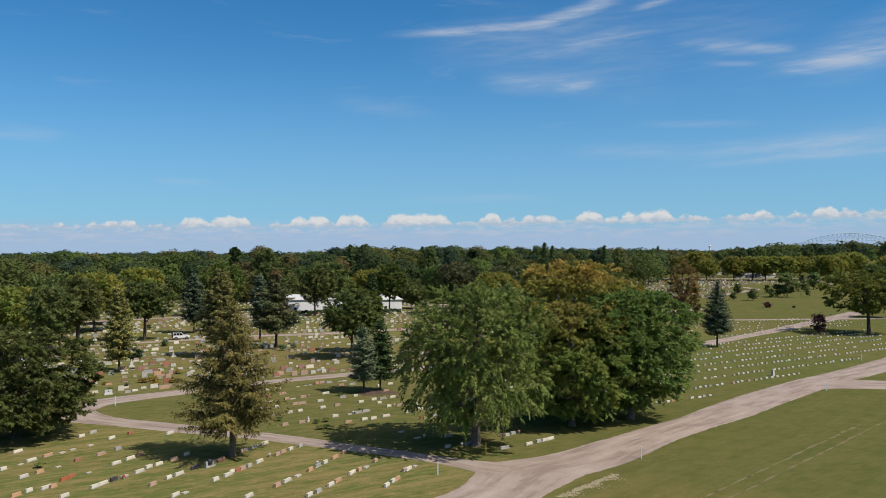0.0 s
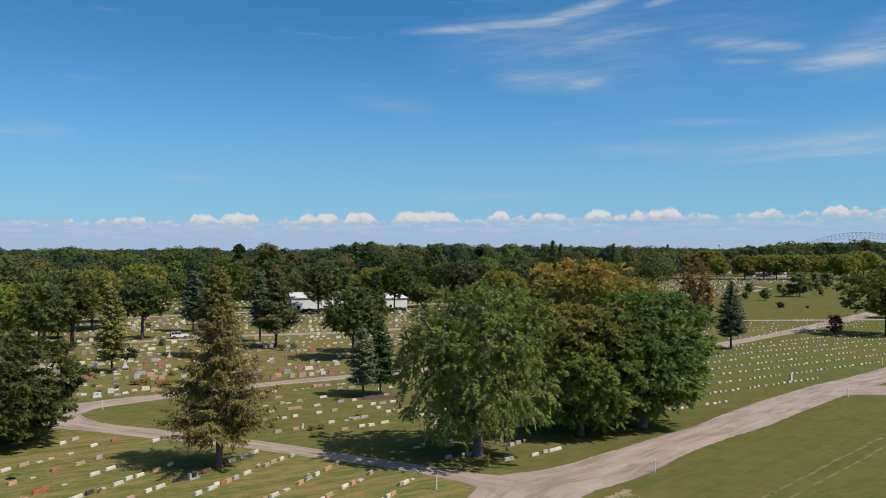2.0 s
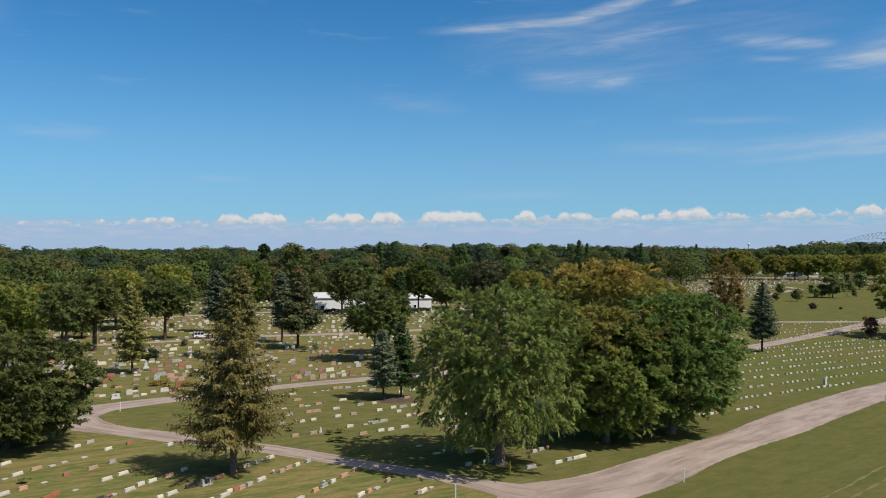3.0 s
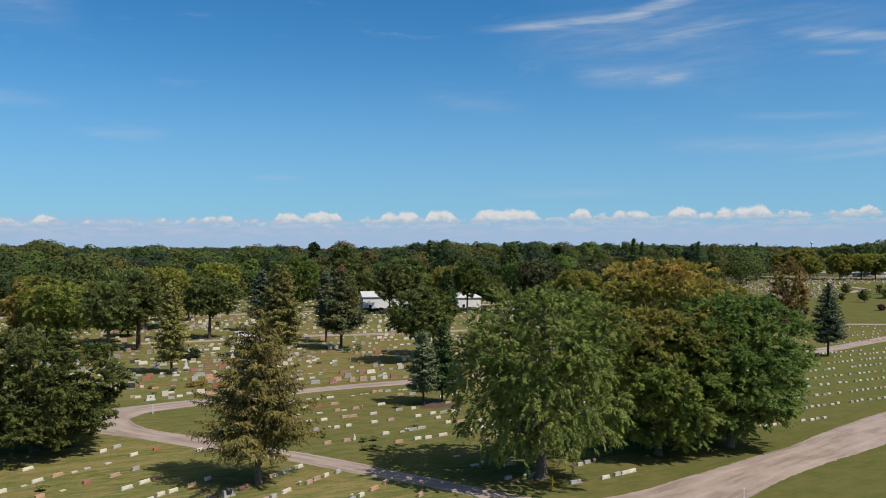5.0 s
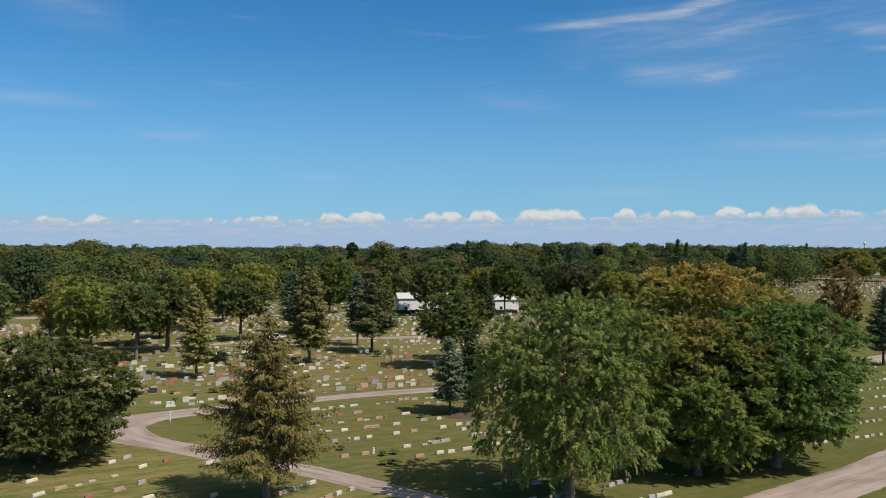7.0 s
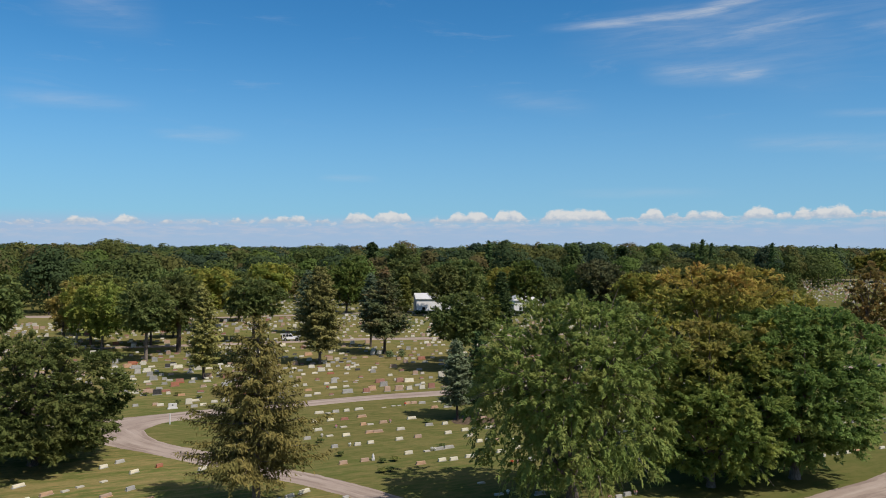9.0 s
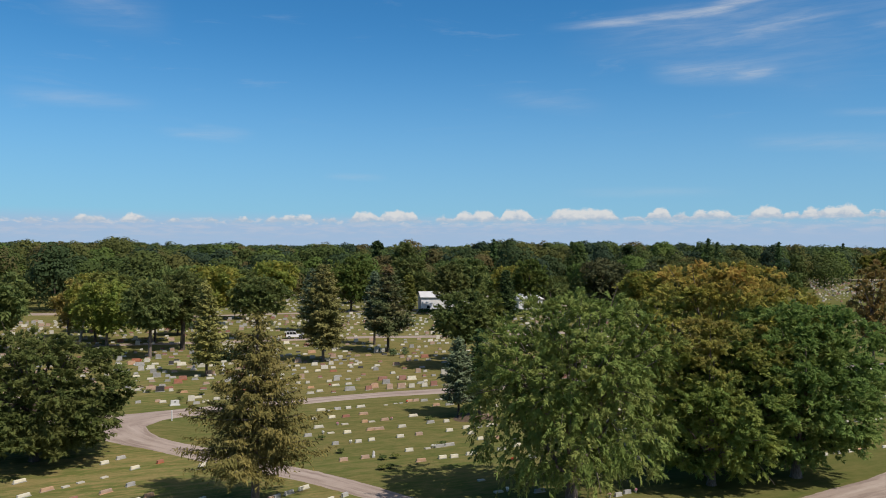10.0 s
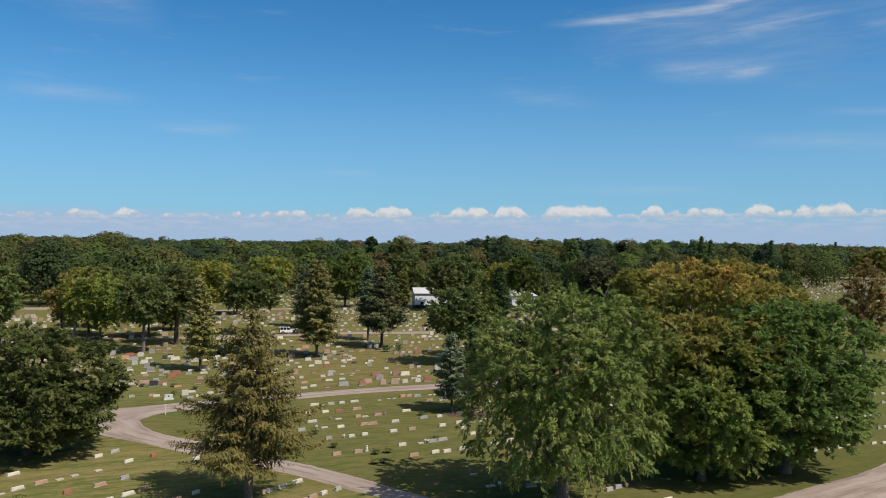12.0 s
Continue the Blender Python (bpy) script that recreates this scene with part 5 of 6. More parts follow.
MIDDLE_ROWS = (
    "w -59.2 110.5, f -58.1 111.0, g -57.5 112.1, w -56.5 113.4, w -55.4 115.0, f -52.9 117.9, f -52.2 119.6, f -51.6 120.2, o -51.0 121.9, o -50.3 122.6, g -49.2 123.1, f -48.0 125.1, f -47.3 125.5",
    "w -57.0 105.3, w -55.4 106.9, r -54.0 108.2, o -52.7 110.7, o -46.2 120.6, g -44.7 122.0",
    "w -53.9 101.0, f -51.9 104.1, o -50.2 106.3, f -49.5 106.9, o -48.4 108.5, w -46.1 112.4",
    "g -52.6 96.4, f -51.0 99.0, w -49.2 99.9, o -47.3 102.6, o -46.6 103.3, w -44.6 105.7, g -42.3 109.5, w -40.7 111.0",
    "g -47.6 94.2, w -45.7 96.2, w -44.7 97.6, w -42.4 100.6, o -40.9 102.7, w -38.3 106.1",
    "o -43.2 88.2, o -41.6 90.1, w -38.6 94.9, f -37.2 96.8, g -36.2 98.1, g -35.5 99.2",
    "o -35.6 91.4, w -34.0 93.5, w -33.0 94.4",
    "w -38.3 106.5, w -37.0 108.5, g -35.9 109.6, w -34.7 111.0, o -37.3 116.6, g -40.8 111.8, w -44.6 122.3, g -46.1 120.9, w -39.7 121.2, w -38.4 123.5",
    "w -33.3 103.5, o -31.9 104.6, w -36.2 98.7, w -35.5 99.7, w -37.2 96.8, w -29.4 99.8, w -31.8 96.4, w -33.1 94.8, w -34.0 93.6, g -35.4 91.7",
    "w -28.3 102.2, g -27.2 103.2, w -29.6 105.8, w -26.0 106.5, g -25.2 97.8, o -26.1 96.2",
    "g -17.9 82.0, w -10.9 83.4, g -9.9 85.0, w -9.2 85.8, w -8.6 86.7, g -13.4 88.8, g -13.5 80.9, g -20.0 80.2, g -14.0 87.6, g -21.0 85.8",
    "w -28.1 100.3, w -32.9 101.7, o -25.7 95.0, f -27.3 87.2, w -35.4 105.9, f -24.5 84.2",
)
OLD_ROWS = (
    "w -93.8 111.3, w -92.9 112.2, O -91.5 113.5, r -89.9 115.7, o -85.3 113.7",
    "g -85.6 104.2, o -83.7 106.1, w -82.7 106.0, w -80.5 110.9, g -77.7 107.2, w -77.3 108.7",
    "w -102.7 122.4, w -98.6 121.3, f -99.6 119.4, g -96.3 124.1, R -91.9 120.2, w -93.6 127.2, w -90.1 126.1",
    "G -70.2 134.1, f -69.0 135.9, f -67.8 137.8, R -63.3 137.7, R -60.5 139.6, W -59.1 140.3",
    "w -67.6 129.2, w -66.3 131.2, G -63.4 126.4, O -61.0 130.1, w -58.0 134.8, g -56.1 137.3, w -67.1 123.4, o -70.0 125.5",
    "G -80.7 169.4, r -75.6 142.4, w -84.5 155.3, g -82.8 157.8, w -87.3 167.7, g -78.0 155.6, w -76.3 149.8, w -75.8 151.3, d -73.3 148.5, w -70.8 149.0, w -90.9 171.5, g -91.7 171.0",
    "R -68.5 167.2, w -66.1 163.6, o -80.0 164.4, g -75.4 168.7, w -101.7 171.6, w -100.2 166.3, O -92.6 162.9, w -92.5 160.1, w -79.3 139.2, w -78.3 141.5, g -82.3 143.0, w -95.1 158.0",
    "w -115.0 138.8, R -115.9 136.8, O -113.8 133.4, G -111.6 133.1, G -120.0 136.8, w -115.8 132.3, G -107.1 128.5, g -104.7 124.6, g -108.8 127.0",
    "w -108.2 139.4, W -104.9 136.7, g -103.8 139.3, w -102.6 139.3, w -99.1 138.3, w -94.0 134.1, w -95.0 133.5, w -110.0 135.4, f -107.3 133.3, D -132.3 175.0, W -142.3 165.4",
    "R -88.6 138.4, G -93.2 144.0, W -94.1 151.1, G -86.2 127.6, R -89.8 131.1, G -84.0 122.7, O -89.1 125.6, w -92.0 128.4, w -95.8 141.6, w -97.5 142.1, f -87.1 133.3, O -83.1 125.6, o -81.9 125.2, O -81.2 127.4",
    "R -76.7 117.6, O -74.0 111.9, f -85.3 121.8, w -72.4 117.4, f -85.9 134.3, w -101.2 155.2, f -99.3 154.7, f -99.0 156.8, w -98.9 158.8, w -99.3 165.2, w -94.3 156.9, W -106.2 174.2, W -100.7 170.6, w -109.0 166.3, W -104.1 160.8, w -93.1 127.4, W -100.6 138.0, W -98.5 138.5, R -93.4 123.2",
)
headstones(SOUTH_ROWS, 80, "headstones south of the branch drive")
headstones(MIDDLE_ROWS, 51, "headstones between the drives")
headstones(OLD_ROWS, 49, "older headstones behind the middle drive")

# rows of further stones: u runs along the rows, v from row to row
U, V = np.array((0.70, 0.714)), np.array((-0.714, 0.70))


def main_edge(y):
    """The x of the wide drive's west edge at a given y."""
    return float(np.interp(y, (55, 75, 86.4, 103.3, 125.9, 156.4, 180.7, 238.7), (-20.1, -13.2, -3.7, 7.5, 20, 40.3, 56.6, 94.3)))


def row_spots(v, u0, u1, step, fill, rng, most=5, gap=0.9):
    """Places along one row of graves: families of stones with gaps between."""
    spots, u = [], u0 + rng.uniform(0, 2)
    while u < u1:
        for i in range(int(rng.integers(1, most))):
            if rng.random() < fill:
                spots.append(U * u + V * (v + rng.normal(0, 0.12)))
            u += step * rng.uniform(0.85, 1.2)
        u += step * rng.exponential(gap)
    return spots


near_rng = np.random.default_rng(77)
RIGHT, REST = [], []
for v in (70.1, 75.8, 81.8, 87.7, 94.1, 99.6, 105.6, 111.3, 117.0, 121.9):
    for p in row_spots(v, 62, 225, 1.45, 0.93, near_rng, 8, 0.75):
        shaded = math.dist(p, (0.0, 100.0)) < 8.5 or math.dist(p, (-7.0, 96.0)) < 7.5
        if p[0] < main_edge(p[1]) - 3.2 and min(math.dist(p, q) for q in PLACED) > 1.6 and p[0] > -24 and not shaded:
            RIGHT.append((float(p @ U), float(p[0]), float(p[1]), "w" if near_rng.random() < 0.72 else "go"[int(near_rng.integers(0, 2))]))
RIGHT.sort()
for n, (u, x, y, letter) in enumerate(RIGHT):
    if n < 110:
        headstone(letter, x, y, 46, "headstones beside the wide drive").scale = (0.8, 0.8, 0.8)
    else:
        REST.append((x, y, letter))
for v in np.arange(133, 197, 4.9):
    for p in row_spots(v, -8, 150, 1.7, 0.78, near_rng):
        if min(math.dist(p, q) for q in PLACED) > 1.8:
            c = near_rng.random()
            REST.append((p[0], p[1], "w" if c < 0.32 else "g" if c < 0.52 else "o" if c < 0.80 else "r" if c < 0.94 else "d"))
for v in np.arange(207, 277, 5.1):
    for p in row_spots(v, -20, 185, 1.8, 0.8, near_rng):
        c = near_rng.random()
        REST.append((p[0], p[1], "w" if c < 0.50 else "g" if c < 0.70 else "o" if c < 0.88 else "r"))
for v in np.arange(287, 385, 5.6):
    for p in row_spots(v, 20, 185, 2.2, 0.6, near_rng):
        REST.append((p[0], p[1], "w" if near_rng.random() < 0.6 else "g"))
for v in np.arange(133.5, 162, 4.9):
    for p in row_spots(v, 172, 250, 1.9, 0.75, near_rng):
        REST.append((p[0], p[1], "w" if near_rng.random() < 0.55 else "go"[int(near_rng.integers(0, 2))]))
for n in range(3200):
    x, y = near_rng.uniform(12, 180), near_rng.uniform(410, 705)
    if not (y < 590 and x > 40 + (y - 339) * 0.17):
        REST.append((x, y, "wwggoord"[int(near_rng.integers(0, 8))]))


def distant_stones():
    """All the graves further off, as one mesh of small bevel-topped stones on plinths."""
    rng = np.random.default_rng(6)
    verts, faces, index = [], [], []
    order = "wgord"
    quads = ((0, 1, 5, 4), (1, 2, 6, 5), (2, 3, 7, 6), (3, 0, 4, 7), (4, 5, 6, 7))
    for x, y, letter in REST:
        a = radians(46.5 + rng.normal(0, 3))
        c, s = math.cos(a), math.sin(a)
        tall = rng.random() < (0.25 if x < -20 else 0.4 if y > 395 else 0.0)
        w, d, h = (rng.uniform(0.9, 1.4), 0.26, rng.uniform(0.5, 0.8)) if tall else (rng.uniform(0.6, 1.1), 0.24, rng.uniform(0.20, 0.33)) if x < -20 else (rng.uniform(0.45, 0.8), 0.22, rng.uniform(0.15, 0.27))
        for sw, sd, z0, z1, top, slot in ((w * 1.12, d * 1.35, -0.02, 0.08, 1.0, 5), (w, d, 0.08, 0.08 + h, 0.93, order.index(letter))):
            k = len(verts)
            for z, t in ((z0, 1.0), (z1, top)):
                for px, py in ((-1, -1), (1, -1), (1, 1), (-1, 1)):
                    lx, ly = px * sw / 2 * t, py * sd / 2 * t
                    verts.append((x + lx * c - ly * s, y + lx * s + ly * c, z))
            for q in quads:
                faces.append([k + i for i in q])
                index.append(slot)
    me = arrays_mesh("distant_headstones", verts, faces, [*(STONE[c] for c in order), CONCRETE], index)
    tagged(new("distant_headstones", me), "many small granite headstones in rows on grass", "headstones", kind="stuff")


distant_stones()


# ---------------------------------------------------------------- posts, statue, shrubs
def marker_post(x, y, h, mat, label):
    root = thing("marker_post", label, "post", "marker posts along the drives", (x, y, 0), 12)
    bm = bmesh.new()
    box(bm, (0.11, 0.11, h), (0, 0, -0.05), 0.012)
    part("post", bm_mesh("post", bm, mat), root)
    bm = bmesh.new()
    box(bm, (0.14, 0.14, 0.06), (0, 0, h - 0.052), 0.01, 0.5)
    part("cap", bm_mesh("cap", bm, mat), root)


for x, y in ((-18.7, 68.2), (1.8, 79.2), (33.0, 131.2), (49.6, 172.7), (-73.2, 96.7)):
    marker_post(x, y, 1.35, WHITE, "slim white wooden marker post beside the drive")
marker_post(-15.2, 77.9, 1.35, YELLOW, "slim yellow marker post at the drive corner")
bm = bmesh.new()
box(bm, (0.55, 0.5, 1.25), (0, 0, -0.02), 0.05, 0.85)
pillar = new("headstone", bm_mesh("headstone", bm, STONE["w"]))
pillar.matrix_basis = pose(27.5, 146.6, 0, 0, 0, 46)
tagged(pillar, "tall pale granite pillar among low headstones", "headstone")


def statue(x, y):
    """A small pale monument figure: plinth, draped body and rounded top, in one mesh."""
    bm = bmesh.new()
    box(bm, (0.42, 0.42, 0.3), (0, 0, 0), 0.02)
    cylinder(bm, 0.20, 0.34, (0, 0, 0.46), "Z", 12, 0.15)
    cylinder(bm, 0.19, 0.16, (0, 0, 0.69), "Z", 12, 0.12)
    bmesh.ops.create_uvsphere(bm, u_segments=10, v_segments=7, radius=0.13, matrix=Matrix.Translation((0, 0, 0.86)))
    bmesh.ops.scale(bm, verts=bm.verts, vec=(0.8, 0.8, 0.72))
    ob = new("statue", bm_mesh("statue", bm, MARBLE))
    ob.matrix_basis = pose(x, y, 0, 0, 0, 30)
    tagged(ob, "small white garden statue beside a headstone", "statue")


statue(-41.0, 90.9)


def urn_grave(x, y):
    root = thing("headstone", "grey stepped headstone with a dark urn", "headstone", "", (x, y, 0), 70)
    bm = bmesh.new()
    box(bm, (1.3, 0.5, 0.16), (0, 0, -0.01), 0.02)
    part("plinth", bm_mesh("plinth", bm, STONE["g"]), root)
    for side in (-0.45, 0.45):
        bm = bmesh.new()
        box(bm, (0.28, 0.3, 0.5), (side, 0, 0.148), 0.03, 0.9)
        part("pillar", bm_mesh("pillar", bm, STONE["g"]), root)
    bm = bmesh.new()
    cylinder(bm, 0.1, 0.3, (0, 0, 0.3), "Z", 12, 0.19)
    cylinder(bm, 0.21, 0.06, (0, 0, 0.48), "Z", 12)
    bmesh.ops.create_uvsphere(bm, u_segments=10, v_segments=7, radius=0.2, matrix=Matrix.Translation((0, 0, 0.62)))
    part("urn", bm_mesh("urn", bm, STONE["d"]), root, "dark stone urn")


urn_grave(-43.0, 66.7)


def big_white_stone(x, y):
    root = thing("headstone", "broad white marble headstone with a dark round inset", "headstone", "", (x, y, 0), 48)
    bm = bmesh.new()
    box(bm, (1.4, 0.45, 0.18), (0, 0, -0.01), 0.03)
    part("plinth", bm_mesh("plinth", bm, MARBLE), root)
    bm = bmesh.new()
    slab(bm, 1.15, 0.26, 0.62, 0.168, 0.05, 0.02)
    part("tablet", bm_mesh("tablet", bm, MARBLE), root)
    bm = bmesh.new()
    cylinder(bm, 0.11, 0.03, (0, -0.14, 0.55), "Y", 16)
    part("inset", bm_mesh("inset", bm, STONE["d"]), root, "dark round inset")


big_white_stone(-79.7, 105.0)


def shrub_meshes(seed, r, h, mat, leaves=900, leaf=0.16):
    rng = np.random.default_rng(seed)
    v, q, c = crown_arrays(rng, r, 0.05, h, 40, leaves, leaf, r * 0.35)
    return tubes_mesh("stem", [([(0, 0, -0.05), (rng.normal(0, 0.05), 0, h * 0.6)], (0.05, 0.02))] + [([(0, 0, 0.05), p * 0.8], (0.03, 0.01)) for p in c[:4]], BARK_DARK), arrays_mesh("foliage", v, q, [mat])


SHRUBS = [shrub_meshes(81, 0.8, 1.6, NEEDLE_DARK), shrub_meshes(82, 0.36, 0.34, LEAF_OAK), shrub_meshes(83, 0.38, 0.34, FLOWER), shrub_meshes(84, 1.25, 2.5, NEEDLE_YEW, 3600, 0.24), shrub_meshes(85, 0.8, 0.75, LEAF_GOLD, 1200, 0.16)]
for x, y, s in ((-102.5, 145.2, 3), (-99.9, 145.9, 3), (-106.9, 170.7, 0), (-133.6, 208.5, 0), (-139.0, 152.4, 0), (-75.2, 166.4, 0), (-73.7, 168.9, 0), (-39.6, 90.3, 1), (-38.7, 91.5, 2), (-37.9, 86.8, 2),
                (-37.3, 87.5, 1), (-60.4, 62.9, 2), (-50.3, 95.6, 1), (-45.1, 91.0, 1), (-36.3, 99.1, 1), (-43.3, 111.1, 1), (-90.3, 111.6, 1), (-86.1, 113.8, 2), (-81.7, 113.3, 1), (-80.8, 117.2, 4), (-77.3, 115.1, 4), (-75.7, 118.4, 4), (-80.6, 128.2, 4), (-80.2, 119.2, 4), (-81.7, 108.5, 1), (-106.5, 169.2, 0)):
    root = thing("shrub", ("dark clipped evergreen shrub", "low green shrub beside headstones", "low yellow-green flowering shrub by graves", "tall dark conical evergreen shrub", "yellow-brown autumn shrub beside old headstones")[s], "shrub", "shrubs among the graves", (x, y, 0), x * 31)
    part("stem", SHRUBS[s][0], root)
    part("foliage", SHRUBS[s][1], root)

# ---------------------------------------------------------------- monuments, flowers and mulch
def monument(x, y, turn, h, mat, label):
    """A stepped base with a die and a tapered shaft or cap."""
    root = thing("monument", label, "monument", "monuments among the older graves", (x, y, 0), turn)
    bm = bmesh.new()
    box(bm, (1.15, 0.85, 0.2), (0, 0, -0.02), 0.02)
    box(bm, (0.85, 0.62, 0.16), (0, 0, 0.176), 0.02)
    part("steps", bm_mesh("steps", bm, mat), root)
    bm = bmesh.new()
    box(bm, (0.56, 0.42, h * 0.5), (0, 0, 0.332), 0.02, 0.96)
    part("die", bm_mesh("die", bm, mat), root)
    bm = bmesh.new()
    box(bm, (0.66, 0.50, 0.08), (0, 0, 0.328 + h * 0.5), 0.02, 0.9)
    part("cornice", bm_mesh("cornice", bm, mat), root)
    bm = bmesh.new()
    box(bm, (0.28, 0.24, h * 0.55), (0, 0, 0.404 + h * 0.5), 0.03, 0.8)
    part("shaft", bm_mesh("shaft", bm, mat), root)


monument(-94.0, 134.8, 40, 1.0, MARBLE, "pale stepped monument with a tapered shaft")
monument(-101.7, 147.0, 46, 1.4, MARBLE, "slim pale monument between clipped evergreens")
monument(-93.8, 150.6, 44, 0.55, STONE["w"], "broad low pale monument on steps")
monument(-99.1, 133.0, 44, 0.7, STONE["g"], "grey stepped monument near the narrow spruce")

BLOOMS = [leaf_material("white_flowers", (0.55, 0.54, 0.50), (0.62, 0.60, 0.55), (0.45, 0.46, 0.36), 0.2, 3.0), leaf_material("red_flowers", (0.38, 0.03, 0.03), (0.50, 0.06, 0.05), (0.20, 0.10, 0.04), 0.2, 3.0),
          leaf_material("yellow_flowers", (0.50, 0.36, 0.03), (0.58, 0.44, 0.06), (0.25, 0.22, 0.05), 0.2, 3.0), leaf_material("pink_flowers", (0.46, 0.20, 0.24), (0.54, 0.28, 0.30), (0.20, 0.16, 0.10), 0.2, 3.0)]


def flower_meshes(seed, mat):
    rng = np.random.default_rng(seed)
    bm = bmesh.new()
    cylinder(bm, 0.09, 0.2, (0, 0, 0.09), "Z", 12, 0.13)
    d = unit(rng.normal(size=(90, 3)) + np.array((0, 0, 0.5)))
    v, q = leaf_arrays(np.array((0, 0, 0.27)) + d * np.array((0.19, 0.19, 0.15)) * rng.uniform(0.6, 1.0, (90, 1)), rng.normal(size=(90, 3)), d, rng.uniform(0.06, 0.11, 90), rng.uniform(0.05, 0.09, 90))
    return bm_mesh("pot", bm, CONCRETE), arrays_mesh("blooms", v, q, [mat])


POTS = [flower_meshes(200 + i, mat) for i, mat in enumerate(BLOOMS)]
pot_rng = np.random.default_rng(19)
for i in 4 + pot_rng.choice(len(PLACED) - 4, 40, replace=False):
    x, y = PLACED[i]
    c = int(pot_rng.choice(4, p=(0.55, 0.12, 0.18, 0.15)))
    w = radians(46) + (pot_rng.random() < 0.5) * math.pi
    root = thing("flower_pot", ("pot of white flowers beside a headstone", "pot of red flowers beside a headstone", "pot of yellow flowers beside a headstone", "pot of pink flowers beside a headstone")[c], "flower pot", "flower pots on the graves",
                 (x + 0.95 * math.cos(w), y + 0.95 * math.sin(w), 0), float(pot_rng.uniform(0, 360)))
    part("pot", POTS[c][0], root, "grey stone pot")
    part("blooms", POTS[c][1], root)


def mulch_bed(x, y, r, label):
    """A low irregular bed of brown mulch."""
    bm = bmesh.new()
    n = 40
    rings = []
    for f, z in ((1.0, 0.006), (0.8, 0.045), (0.35, 0.06)):
        rings.append([bm.verts.new((math.cos(6.2832 * i / n) * r * f * (1 + 0.14 * math.sin(i * 0.47 + 1) + 0.06 * math.sin(i * 1.9)), math.sin(6.2832 * i / n) * r * f * (1 + 0.14 * math.sin(i * 0.47 + 1)), z)) for i in range(n)])
    for a, b in zip(rings, rings[1:]):
        for i in range(n):
            bm.faces.new((a[i], a[(i + 1) % n], b[(i + 1) % n], b[i]))
    bm.faces.new(rings[-1])
    ob = new("mulch_bed", bm_mesh("mulch_bed", bm, MULCH))
    ob.matrix_basis = pose(x, y, 0)
    tagged(ob, label, "mulch bed")


MULCH = plain_material("brown_mulch", (0.120, 0.082, 0.050), 0.95, 0, 0.5, 2.5)
mulch_bed(-38.4, 115.2, 3.0, "brown mulch bed under two small spruces")


def dead_tree(x, y):
    root = thing("dead_tree", "bare pale leaning dead trunk in the wood", "tree", "", (x, y, 0), 0)
    tubes = [([(0, 0, -0.2), (0.9, 0.2, 4), (2.2, 0.3, 8), (3.2, 0.4, 12)], (0.3, 0.26, 0.2, 0.1)), ([(3.0, 0.4, 11.2), (4.2, 0.6, 12.6)], (0.1, 0.03)), ([(2.9, 0.4, 11), (2.0, 0.1, 12.4)], (0.09, 0.03))]
    part("trunk", tubes_mesh("trunk", tubes, CONCRETE), root)


dead_tree(-145.7, 151.6)


